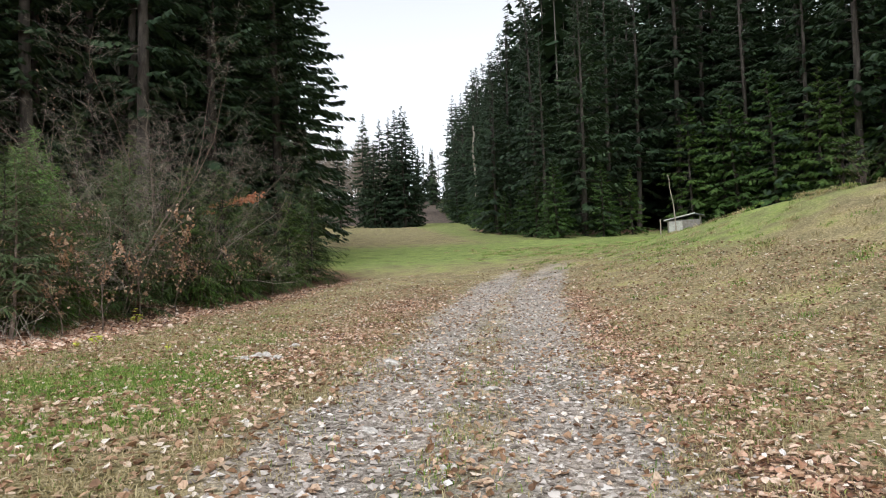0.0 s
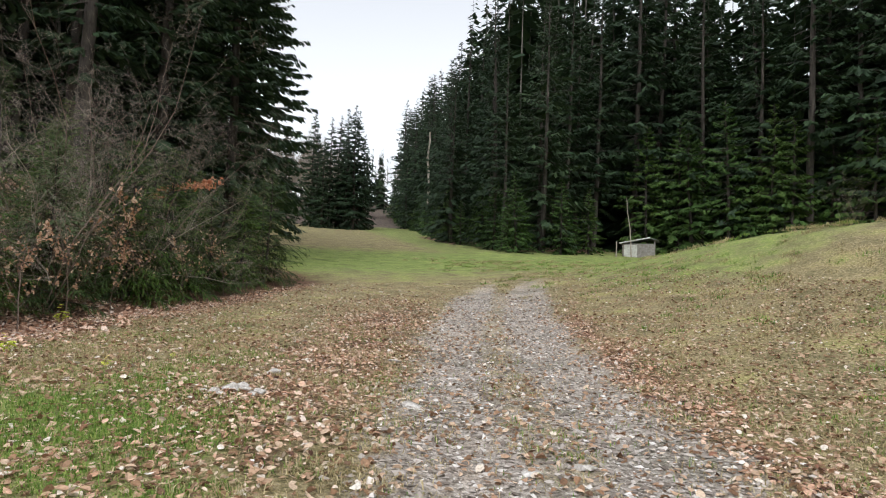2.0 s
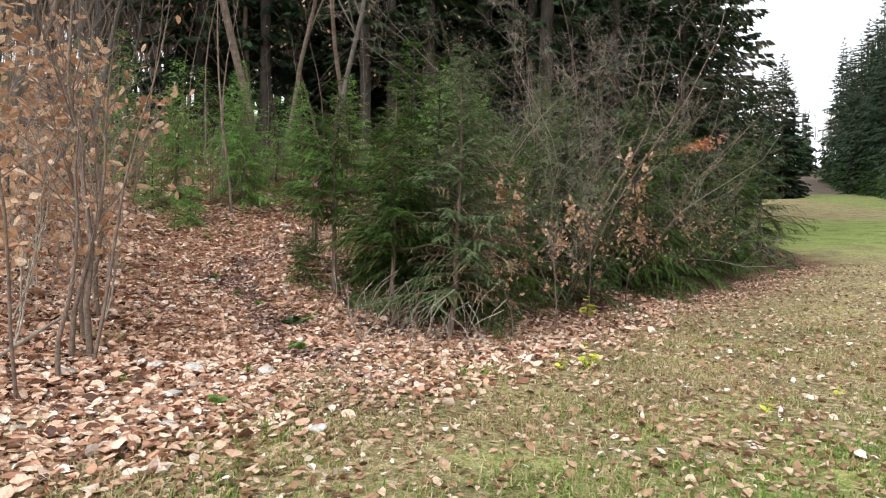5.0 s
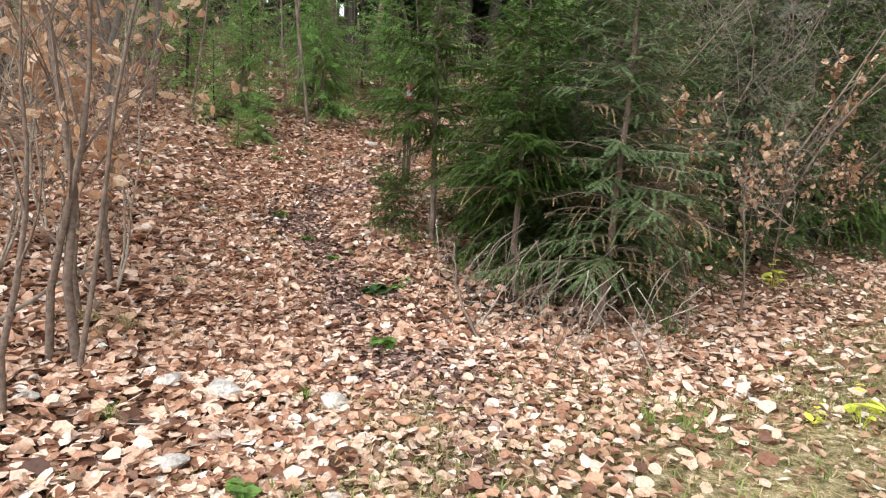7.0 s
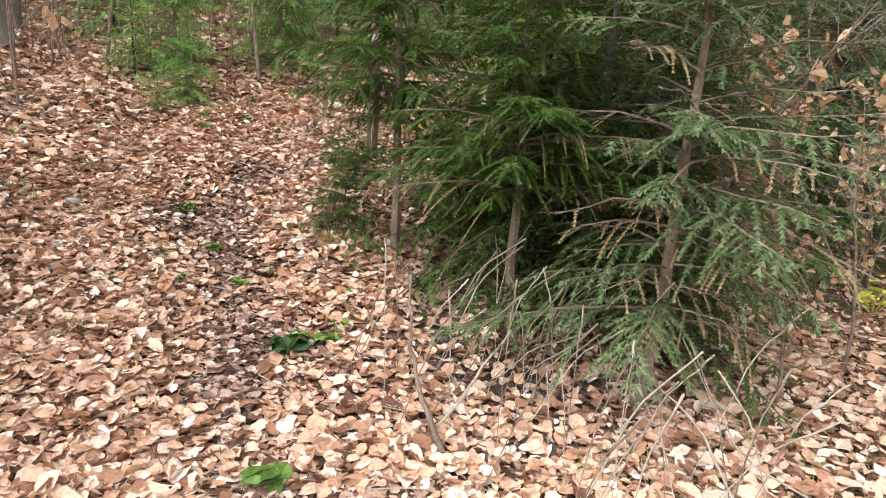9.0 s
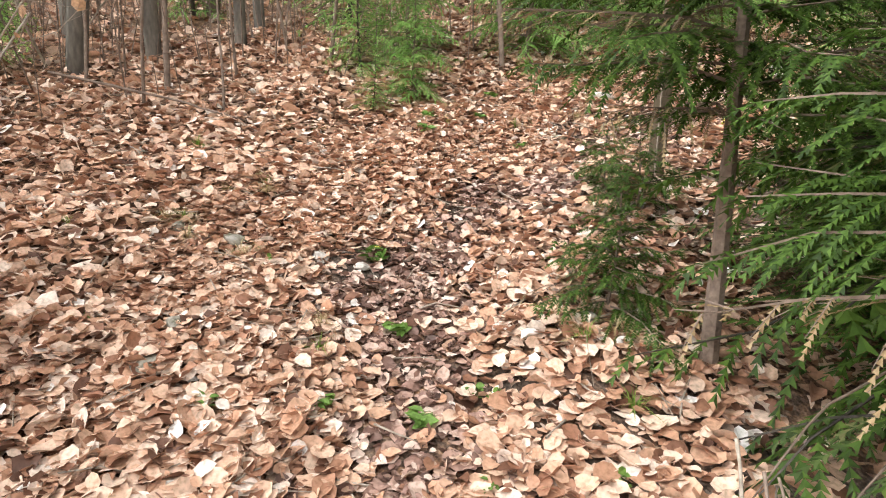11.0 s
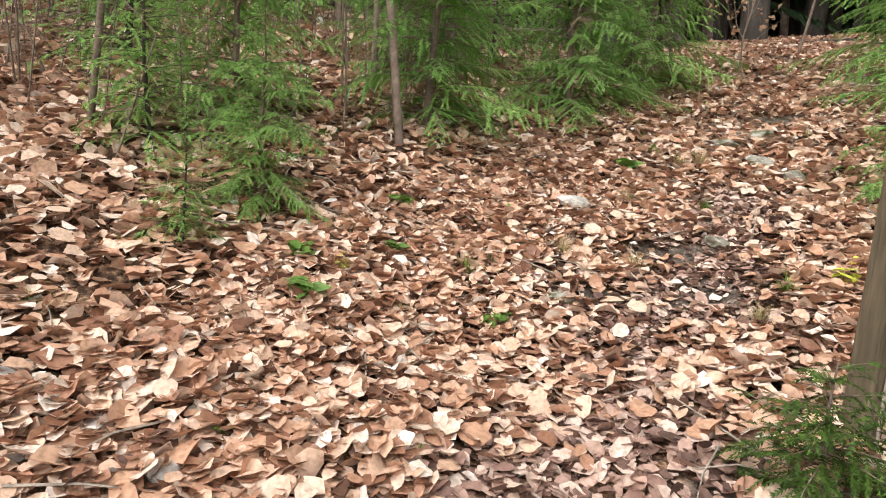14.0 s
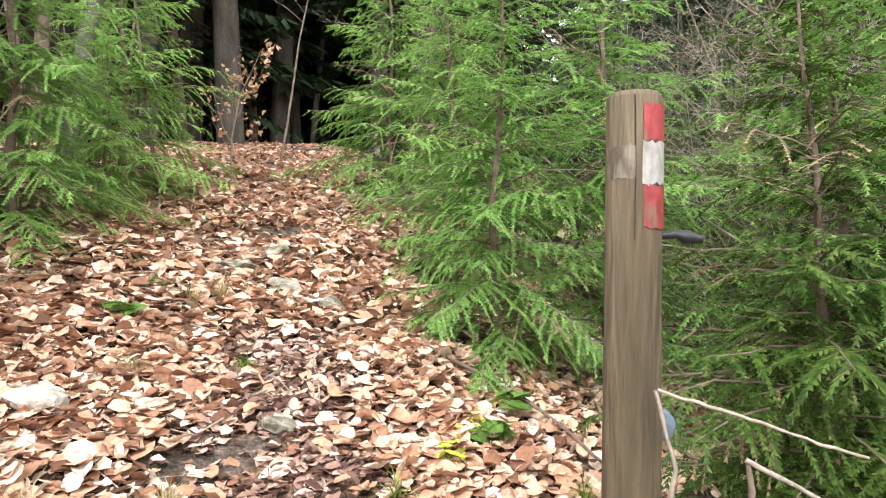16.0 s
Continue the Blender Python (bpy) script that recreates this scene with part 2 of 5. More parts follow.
def land(x, y):
    x, y = np.asarray(x, float), np.asarray(y, float)
    z = 0.1 * soft(np.minimum(y, 260) - 15, 4)
    s = soft(wood_edge(y) - x - 0.4, 0.5)
    slope = np.clip(0.235 + 0.013 * (y - 13), 0.16, 0.33)
    z = z * (1 - (1 - step(-6, 3, x - wood_edge(y))) * (1 - step(24, 44, y))) + (np.minimum(s, 9.5) + 0.72 * np.clip(s - 9.5, 0, 60)) * slope
    bank = 0.02 * np.clip(x - 6, 0, 13.1) ** 2 * (1 - 0.93 * step(18, 42, y)) * step(-14, 4, y)
    z = z + bank + 0.10 * soft(np.minimum(y, 330) - 175, 10) + 0.25 * soft(np.minimum(x, 200) - 75, 5) * step(-20, 40, y)
    z = z + 0.05 * ripple(x, y, 0.7) + 0.025 * ripple(x, y, 2.3, 1.0)
    z = z - 0.13 * step(1.0, 3.5, x) * (1 - step(9, 16, y))
    wood = step(0, 2.5, wood_edge(y) - x)
    gap = line_gap(x, y, TRAIL)
    rise = np.interp(y, [13.5, 15.8, 17.4, 19.5, 24.4, 30], [0.95, 1.42, 1.88, 2.42, 3.95, 5.2])
    w = np.exp(-(gap / (1.5 + 2.8 * step(19.5, 25, y))) ** 2) * step(13.5, 16, y) * (1 - step(29, 40, y))
    z = z * (1 - w) + (rise - 0.06 * (x + 9.4)) * w
    z = z + wood * (0.07 * ripple(x, y, 1.6, 2.0) + 0.035 * ripple(x, y, 4.1, 0.5))
    z = z - 0.06 * np.exp(-((np.abs(x - track_x(y)) - 0.85) / 0.35) ** 2) * (y < 26)
    z = z - 0.10 * np.exp(-(gap / 0.6) ** 2) * wood
    return z


def soil_shade(x, y):
    """1 where bare ground shows on the trail, or shade is painted below firs."""
    # Primrose patch is bare ground; the wide spot past the post paints shade.
    under = np.exp(-(np.hypot(x + 8.93, y - 13.66) / 0.24) ** 4) + 0.9 * np.exp(-((x + 7.2) / 1.0) ** 2 - ((y - 16.7) / 1.5) ** 2)
    # Two spots paint shade below the entry firs; the middle one is bare ground.
    under = under + 0.8 * np.exp(-((x + 5.5) / 0.9) ** 2 - ((y - 13.4) / 0.7) ** 2) + 0.8 * np.exp(-(np.hypot(x + 8.7, y - 15.1) / 0.4) ** 2) + 0.85 * np.exp(-((x + 6.35) / 0.75) ** 2 - ((y - 14.0) / 0.75) ** 2)
    return under + step(146, 158, y) + step(0.15, 0.6, ripple(x, y, 2.7, 4.0) + 0.4 * ripple(x, y, 6.1, 1.0)) * np.exp(-(line_gap(x, y, TRAIL) / 0.75) ** 2) * step(0.5, 2.0, wood_edge(y) - x)


def at_land(x, y, dz=0.0):
    return Vector((x, y, float(land(x, y)) + dz))


# ---- builders ----


class Geo:
    """Gathers corners and faces, with one material slot a face, for one mesh."""

    def __init__(self):
        self.v, self.f, self.m, self.n = [], [], [], 0

    def add(self, verts, faces, slot=0):
        verts, faces = np.asarray(verts, float).reshape(-1, 3), np.asarray(faces, int)
        self.v.append(verts)
        self.f.append(faces + self.n)
        self.m.append(np.full(len(faces), slot))
        self.n += len(verts)

    def tube(self, pts, radii, sides=5, slot=0):
        pts = np.asarray(pts, float)
        k = len(pts)
        d = np.gradient(pts, axis=0)
        d /= np.linalg.norm(d, axis=1)[:, None] + 1e-9
        ref = np.array([0.31, 0.2, 0.93]) if abs(d[0][2]) < 0.9 else np.array([1.0, 0.1, 0])
        u = np.cross(d, ref)
        u /= np.linalg.norm(u, axis=1)[:, None] + 1e-9
        w = np.cross(d, u)
        a = np.arange(sides) * 2 * math.pi / sides
        ring = pts[:, None] + np.asarray(radii, float)[:, None, None] * (np.cos(a)[None, :, None] * u[:, None] + np.sin(a)[None, :, None] * w[:, None])
        i, j = np.meshgrid(np.arange(k - 1), np.arange(sides), indexing="ij")
        q = np.stack([i * sides + j, i * sides + (j + 1) % sides, (i + 1) * sides + (j + 1) % sides, (i + 1) * sides + j], -1).reshape(-1, 4)
        self.add(ring.reshape(-1, 3), q, slot)

    def mesh(self, name, mats, smooth=False):
        me = bpy.data.meshes.new(name)
        verts = np.concatenate(self.v)
        loops = np.concatenate([f.ravel() for f in self.f])
        sizes = np.concatenate([np.full(len(f), f.shape[1]) for f in self.f])
        me.vertices.add(len(verts))
        me.vertices.foreach_set("co", verts.ravel())
        me.loops.add(len(loops))
        me.loops.foreach_set("vertex_index", loops.astype(np.int32))
        me.polygons.add(len(sizes))
        me.polygons.foreach_set("loop_start", np.concatenate([[0], np.cumsum(sizes)[:-1]]).astype(np.int32))
        me.polygons.foreach_set("material_index", np.concatenate(self.m).astype(np.int32))
        me.polygons.foreach_set("use_smooth", np.full(len(sizes), smooth))
        for m in mats:
            me.materials.append(m)
        me.update(calc_edges=True)
        me.validate()
        return me


def part(name, g, mats, parent=None, label="", smooth=False):
    ob = new(name, g.mesh(name, mats if isinstance(mats, (list, tuple)) else [mats], smooth))
    if parent is not None:
        ob.parent = parent
    if label:
        ob["label"] = label
    return ob


def empty(name, label, category, group="", kind=""):
    return tagged(new(name), label, category, group, kind)


def unit(v):
    v = np.asarray(v, float)
    return v / (np.linalg.norm(v, axis=-1, keepdims=True) + 1e-9)


def place(x, y, turn=0.0, size=1.0, sink=0.03, lean=0.0):
    return Matrix.LocRotScale(at_land(x, y, -sink * size), Euler((lean, 0, turn)), Vector((size, size, size)))


def spread(build, spots):
    """Builds a thing once at the first spot and copies it to the others."""
    first = build()
    first.matrix_basis = spots[0]
    return [first] + [copy_thing(first, m @ Matrix.Diagonal((1 / first.scale[0], 1 / first.scale[1], 1 / first.scale[2], 1))) for m in spots[1:]]


def leaf_cloud(rng, centres, size, up, flat, fold=0.25, long=1.5):
    """Corners and faces of folded pointed leaves, each of 6 corners and 2 quads."""
    k = len(centres)
    normal = unit(np.asarray(up) + rng.normal(0, 1, (k, 3)) * flat * rng.choice([0.5, 1.0, 1.9], k, p=[0.45, 0.4, 0.15])[:, None])
    ax = unit(np.cross(normal, rng.normal(0, 1, (k, 3))))
    sd = np.cross(normal, ax)
    s = (size * rng.choice([0.55, 0.8, 1.0, 1.25, 1.5], k) * rng.uniform(0.85, 1.15, k))[:, None]
    half, w = s * long / 2 * rng.uniform(0.75, 1.1, (k, 1)), s / 2 * rng.uniform(0.55, 1.15, (k, 1))
    lift, curl = s * fold * rng.uniform(-0.4, 1.2, (k, 1)), s * rng.uniform(-0.25, 0.35, (k, 1))
    jag = rng.normal(0, 0.05, (k, 6, 1))
    p = np.stack([centres - ax * half + normal * curl, centres - ax * half * 0.42 + sd * w * 0.92 + normal * lift, centres + ax * half * 0.38 + sd * w * 0.88 + normal * lift * 0.9,
                  centres + ax * half + normal * curl * 0.6, centres + ax * half * 0.34 - sd * w * 0.9 + normal * lift * 0.9, centres - ax * half * 0.45 - sd * w * 0.95 + normal * lift], 1)
    p = p + (p - centres[:, None]) * jag
    b = np.arange(k)[:, None] * 6
    q = np.concatenate([b + [0, 1, 2, 3], b + [0, 3, 4, 5]])
    return p.reshape(-1, 3), q


def leaf_cloud_fine(rng, centres, size, flat):
    """Rounded beech leaves with a rib, wavy rim and curl: 11 corners, 8 faces each."""
    k = len(centres)
    normal = unit(np.array([0, 0, 1.0]) + rng.normal(0, 1, (k, 3)) * flat * rng.choice([0.5, 1.0, 1.9], k, p=[0.45, 0.4, 0.15])[:, None])
    ax = unit(np.cross(normal, rng.normal(0, 1, (k, 3))))
    sd = np.cross(normal, ax)
    s = (size * rng.choice([0.6, 0.8, 1.0, 1.2, 1.4], k) * rng.uniform(0.85, 1.15, k))[:, None]
    half, w = s * 0.72 * rng.uniform(0.8, 1.1, (k, 1)), s * 0.55 * rng.uniform(0.7, 1.12, (k, 1))
    bend, cup = s * rng.uniform(-0.2, 0.3, (k, 1)), s * rng.uniform(-0.15, 0.32, (k, 1))
    cols = []
    for u, wd in ((-1, 0), (-0.62, 0.84), (0.0, 1.0), (0.6, 0.80), (1, 0)):
        mid = centres + ax * half * u + normal * bend * (u * u - 0.3)
        cols.append(mid)
        if wd:
            for q in (1, -1):
                cols.append(mid + sd * w * wd * q + normal * (cup * wd + s * rng.normal(0, 0.08, (k, 1))))
    p = np.stack(cols, 1)
    b = np.arange(k)[:, None] * 11
    quads = np.concatenate([b + f for f in ([1, 2, 5, 4], [3, 1, 4, 6], [4, 5, 8, 7], [6, 4, 7, 9])])
    tris = np.concatenate([b + f for f in ([0, 2, 1], [0, 1, 3], [7, 8, 10], [7, 10, 9])])
    return p.reshape(-1, 3), quads, tris


def blade_cloud(rng, roots, length, width, bend, up=None):
    """Bent grass blades of 5 corners: a quad and a tip."""
    k = len(roots)
    a = rng.uniform(0, 2 * math.pi, k)
    out = np.stack([np.cos(a), np.sin(a), np.zeros(k)], 1)
    sd = np.stack([-np.sin(a), np.cos(a), np.zeros(k)], 1)
    ln = (length * rng.uniform(0.5, 1.3, k))[:, None]
    bd = bend * rng.uniform(0.3, 1.4, (k, 1))
    w = width * rng.uniform(0.7, 1.3, (k, 1)) / 2
    z = np.array([0, 0, 1.0])
    mid = roots + ln * 0.55 * (z * (1 - 0.25 * bd) + out * bd * 0.45)
    tip = roots + ln * (z * np.clip(1 - 0.62 * bd, 0.03, 1) + out * bd * 0.95)
    p = np.stack([roots - sd * w, roots + sd * w, mid + sd * w * 0.8, mid - sd * w * 0.8, tip], 1)
    b = np.arange(k)[:, None] * 5
    return p.reshape(-1, 3), b + [0, 1, 2, 3], b + [3, 2, 4]


def add_blades(g, blades, slot=0):
    """Adds corners with their quads and their triangles."""
    p, q, t = blades
    g.add(p, q, slot)
    g.v.append(np.zeros((0, 3)))
    g.f.append(t + g.n - len(p))
    g.m.append(np.full(len(t), slot))


# ---- trees ----


def tall_spruce(seed, height, spread_r, bare=0.12, foliage_mat=None, label="", name="spruce", category="tree", group="spruces of the wood", sprays=9, whorl=0.75, fine=1.0, wide=1.0):
    """A forest spruce: tapered trunk, whorls of drooping limbs, hanging sprays."""
    rng = np.random.default_rng(seed)
    thing = empty(name, label, category, group)
    g = Geo()
    zs = np.linspace(0, height, 9)
    sway = np.cumsum(rng.normal(0, 0.05, (9, 2)), 0)
    r0 = height * 0.0078 + 0.03
    g.tube(np.column_stack([sway, zs]), r0 * (1 - zs / height) ** 0.85 + 0.015, 7)
    c = Geo()
    z = height * bare
    while z < height * 0.985:
        u = z / height
        reach = spread_r * (1 - u) ** 0.75 * (0.55 + 0.45 * min(1, (u - bare + 0.03) / 0.12))
        for a in np.arange(6) * (2 * math.pi / 6) + rng.uniform(0, 6.3):
            if rng.random() < 0.12:
                continue
            ln = max(0.25, reach * rng.uniform(0.6, 1.18))
            a += rng.normal(0, 0.22)
            t = np.linspace(0, 1, 5)
            rad = ln * t
            dz = ln * (0.12 * t - (0.55 - 0.5 * u) * rng.uniform(0.6, 1.35) * t ** 1.6 + 0.14 * t ** 4)
            base = np.array([np.interp(z, zs, sway[:, 0]), np.interp(z, zs, sway[:, 1]), z + rng.normal(0, 0.35 * whorl)])
            dirn, side = np.array([math.cos(a), math.sin(a), 0]), np.array([-math.sin(a), math.cos(a), 0])
            pts = base + rad[:, None] * dirn + dz[:, None] * np.array([0, 0, 1.0])
            g.tube(pts[[0, 3]], np.array([0.03, 0.006]) * (0.5 + ln / 4), 3)
            k = sprays
            tt = rng.uniform(0.12, 1.0, k) ** 0.8
            tt[0] = 1.0
            o = np.stack([np.interp(tt, t, pts[:, j]) for j in range(3)], 1)
            sg = rng.choice([-1, 1], k)[:, None]
            s_ln = (fine * ln * 0.34 * (1.15 - 0.55 * tt) * rng.uniform(0.6, 1.3, k) + 0.18 * fine)[:, None]
            d = unit(dirn * 0.75 + side * sg * rng.uniform(0.15, 1.0, (k, 1)) + np.array([0, 0, -1.0]) * rng.uniform(0.1, 0.8, (k, 1)))
            wv = unit(np.cross(d, [0, 0, 1.0]) + rng.normal(0, 0.35, (k, 3))) * s_ln * rng.uniform(0.26, 0.46, (k, 1)) * wide
            drop = np.array([0, 0, -1.0]) * s_ln * rng.uniform(0.1, 0.35, (k, 1))
            p = np.stack([o - d * s_ln * 0.1, o + d * s_ln * 0.45 + wv + drop * 0.5, o + d * s_ln + drop, o + d * s_ln * 0.5 - wv + drop], 1)
            c.add(p.reshape(-1, 3), np.arange(k)[:, None] * 4 + [0, 1, 2, 3])
        z += whorl * (0.7 + 0.6 * (1 - u)) * rng.uniform(0.7, 1.2)
    part("trunk", g, M_BARK, thing, "brown-grey scaly trunk", True)
    part("crown", c, foliage_mat or M_SPRUCE, thing, "dense hanging dark green needles")
    return thing


def young_fir(seed, height, reach, detail=1.0, needles=None, label="", dead=0.12, group="young firs along the wood edge", gap=0.17, start=0.06, arms=6):
    """A young fir with layered flat sprays, each a toothed frond of needles; a few sprays are dry."""
    rng = np.random.default_rng(seed)
    thing = empty("young_fir", label, "conifer", group)
    g, c = Geo(), Geo()
    zs = np.linspace(0, height, 7)
    sway = np.cumsum(rng.normal(0, 0.012 * height, (7, 2)), 0)
    g.tube(np.column_stack([sway, zs]), 0.011 * height * (1 - zs / height) + 0.004, 6)
    up = np.array([0, 0, 1.0])
    z = height * start
    while z < height * 0.98:
        u = z / height
        for a in np.arange(arms) * (2 * math.pi / arms) + rng.uniform(0, 6.3):
            a += rng.normal(0, 0.3)
            ln = max(0.12, reach * (1 - u) ** 0.75 * rng.uniform(0.5, 1.2))
            dry = rng.random() < dead * (1.7 - 1.6 * u)
            t = np.linspace(0, 1, 5)
            dz = ln * ((0.28 + 0.35 * u) * t - (0.70 - 0.5 * u) * t ** 2 + 0.14 * t ** 4) * rng.uniform(0.3, 1.35)
            base = np.array([np.interp(z, zs, sway[:, 0]), np.interp(z, zs, sway[:, 1]), z + rng.normal(0, 0.04)])
            dirn = np.array([math.cos(a), math.sin(a), 0])
            pts = base + (ln * t)[:, None] * dirn + dz[:, None] * up + rng.normal(0, 0.025 * ln, (5, 3)) * t[:, None]
            g.tube(pts, np.linspace(0.0085, 0.002, 5) * (0.5 + ln * 0.6), 3)
            nt = int(max(3, ln / 0.055 * detail))
            tt = np.linspace(0.12, 1.0, nt)
            o = np.stack([np.interp(tt, t, pts[:, j]) for j in range(3)], 1)
            ahead = unit(np.stack([np.interp(tt, t, np.gradient(pts[:, j])) for j in range(3)], 1))
            side = unit(np.cross(ahead, up))
            for sg in (-1, 1):
                tl = (ln * 0.40 * (1.1 - tt) + 0.06) * rng.uniform(0.35, 1.35, nt)
                td = unit(ahead * 0.85 + side * sg * rng.uniform(0.45, 1.1, (nt, 1)) + up * rng.uniform(-0.75, 0.25, (nt, 1)))
                for i in range(nt):
                    if dry:
                        if rng.random() < 0.5:
                            continue
                        g.tube([o[i], o[i] + td[i] * tl[i]], [0.0025, 0.001], 3)
                    kn = int(max(3, tl[i] / 0.021 * (0.35 + 0.65 * detail)))
                    f = np.linspace(0, 1, kn + 1)[:, None]
                    ax = o[i] + td[i] * tl[i] * f - up * 0.22 * tl[i] * f ** 2
                    lat = unit(np.cross(td[i], up) + rng.normal(0, 0.22, 3))
                    stepv = (ax[1:] - ax[:-1])
                    w = (0.018 + 0.009 / detail) * (1.05 - 0.55 * f[:-1]) * rng.uniform(0.75, 1.2, (kn, 1))
                    for q in (-1, 1):
                        tip = ax[:-1] + stepv * 1.35 + lat * q * w - up * w * rng.uniform(-0.1, 0.35, (kn, 1))
                        if dry:
                            tip = ax[:-1] + stepv * 1.1 + lat * q * w * 0.5
                        c.add(np.stack([ax[:-1], ax[1:], tip], 1).reshape(-1, 3), np.arange(kn)[:, None] * 3 + [0, 1, 2], int(dry))
        z += gap * rng.uniform(0.6, 1.2)
    # Low-detail firs take dark bark, its tone standing in for shade inside them.
    part("trunk", g, M_BARK if detail < 0.7 else M_TWIG, thing, "thin brown trunk and twigs")
    part("crown", c, [needles or M_NEEDLE_BACKLIT, M_DRYNEEDLE], thing, "flat sprays of green needles, a few dried brown")
    return thing


def bare_tree(seed, height, name, label, category, group="", bark=None, stems=1, lean=0.12, first=0.25, twig=1.0, leaves=0, leaf_mat=None, thick=0.011, depth=3, leaf_size=0.055, droop=0.0, wob=0.10, twig_bark=None):
    """Leafless wood: forking limbs down to fine twigs; withered leaves on some."""
    rng = np.random.default_rng(seed)
    thing = empty(name, label, category, group)
    tg = Geo()
    tips, shafts = [], []

    def limb(p, d, ln, r, level):
        n = 5 if level else 8
        pts = [p]
        for _ in range(n - 1):
            d = unit(d + rng.normal(0, wob + 0.05 * level, 3) + np.array([0, 0, 0.06 - droop * level * 0.08]))
            pts.append(pts[-1] + d * ln / (n - 1))
        pts = np.array(pts)
        g = tg
        if level == 0:
            g = Geo()
            shafts.append(g)
        g.tube(pts, np.linspace(r, r * (0.3 if level else 0.18), n), 6 if level == 0 else (4 if level == 1 else 3), int(level > 1))
        if level >= depth:
            tips.append(pts[1:])
            return
        k = int(rng.integers(5, 9) * (1.6 if level == 0 else 1.0) * twig)
        for u in np.sort(rng.uniform(first if level == 0 else 0.15, 1.0, k)):
            q = np.array([np.interp(u, np.linspace(0, 1, n), pts[:, j]) for j in range(3)])
            away = rng.normal(0, 1, 3)
            away[2] = abs(away[2]) * 0.5
            cd = unit(d * 0.75 + unit(away) * (0.85 if level else 0.8))
            limb(q, cd, ln * rng.uniform(0.28, 0.55) * (1.15 - 0.6 * u), max(0.0016, r * (1 - 0.8 * u) * rng.uniform(0.35, 0.6)), level + 1)

    for s in range(stems):
        a = rng.uniform(0, 6.3)
        limb(np.array([0.12 * math.cos(a) * (stems > 1), 0.12 * math.sin(a) * (stems > 1), 0]),
             unit([math.cos(a) * lean * (1 + 1.5 * (stems > 1)), math.sin(a) * lean * (1 + 1.5 * (stems > 1)), 1]), height * rng.uniform(0.75, 1.1), height * thick * (0.7 if stems > 1 else 1), 0)
    for g in shafts:
        part("trunk" if stems == 1 else "stem", g, bark or M_BARK_GREY, thing, smooth=True)
    if tg.n:
        part("twig_spray", tg, [bark or M_BARK_GREY, twig_bark or bark or M_TWIG], thing, "bare branches and fine twigs")["kind"] = "stuff"
    if leaves and tips:
        pool = np.concatenate(tips)
        pick = pool[rng.integers(0, len(pool), leaves)] + rng.normal(0, 0.025, (leaves, 3)) - [0, 0, 0.02]
        lf = Geo()
        lf.add(*leaf_cloud(rng, pick, leaf_size, (0, 0, 0.3), 0.9, 0.4, 1.6))
        part("foliage", lf, leaf_mat or M_LEAF_HANG, thing, "curled withered coppery leaves")["kind"] = "stuff"
    return thing

# ---- the land ----


def axis_lines(a, b, fine, reach, grow=1.16):
    inner = np.arange(a, b + fine / 2, fine)
    lo, hi, s = [a], [b], fine
    while hi[-1] < reach:
        s *= grow
        hi.append(hi[-1] + s)
    s = fine
    while lo[-1] > -reach:
        s *= grow
        lo.append(lo[-1] - s)
    return np.concatenate([lo[:0:-1], inner, hi[1:]])


def gravel_mask(x, y):
    w = 1.7 + 0.25 * ripple(x, y, 1.1)
    return (1 - step(w - 0.7, w + 0.7, np.abs(x - track_x(y)))) * (1 - step(22, 32, y)) * (0.55 + 0.45 * step(0.15, 0.6, np.abs(x - track_x(y) + 0.1)))


def litter_mask(x, y):
    inside = step(-2.4, 0.4, wood_edge(y) - x) * (1 - step(34, 44, y))
    band = 0.6 * np.exp(-((x - track_x(y) + 3.0) / 1.5) ** 2) * step(4, 9, y) * (1 - step(18, 26, y))
    band2 = 0.85 * np.exp(-((x - track_x(y) - 2.1) / 0.75) ** 2) * (0.75 + 0.35 * ripple(x, y, 1.7, 0.4)) * (1 - step(14, 24, y))
    return np.clip(np.maximum.reduce([inside, band, band2, step(2, 6, y - np.interp(x, [17, 19, 26, 40, 62, 110], [90, 55, 58, 66, 36, 0])) * (x > 17) * (y < 100)]), 0, 1)


def green_mask(x, y):
    patch = 1.1 * np.exp(-((x + 0.9) / 2.4) ** 2 - ((y - 8.2) / 3.5) ** 2) * (0.72 + 0.4 * ripple(x, y, 1.9, 0.7))
    far = 0.95 * np.exp(-((y - 42 - 0.2 * x) / 13) ** 2)
    side = 0.62 * step(9, 15, x) * step(14, 22, y)
    up = 0.3 * step(55, 80, y)
    return np.clip(np.maximum.reduce([patch, far, side, up, np.full(np.shape(x), 0.22)]), 0, 1)


xs, ys = axis_lines(-14, 10, 0.14, 900), axis_lines(-3, 26, 0.14, 900)
gx, gy = np.meshgrid(xs, ys)
gz = land(gx, gy)
gg = Geo()
iy, ix = np.meshgrid(np.arange(len(ys) - 1), np.arange(len(xs) - 1), indexing="ij")
w = len(xs)
gg.add(np.stack([gx, gy, gz], -1), np.stack([iy * w + ix, iy * w + ix + 1, (iy + 1) * w + ix + 1, (iy + 1) * w + ix], -1).reshape(-1, 4))
ground = part("ground", gg, M_GROUND, None, "", True)
tagged(ground, "meadow ground with gravel track, dry grass and leaf-covered wood floor", "ground", "", "structure")
for key, fn in (("gravel", gravel_mask), ("litter", litter_mask), ("green", green_mask), ("soil_shade", soil_shade)):
    ground.data.attributes.new(key, "FLOAT", "POINT").data.foreach_set("value", fn(gx, gy).ravel().astype(np.float32))

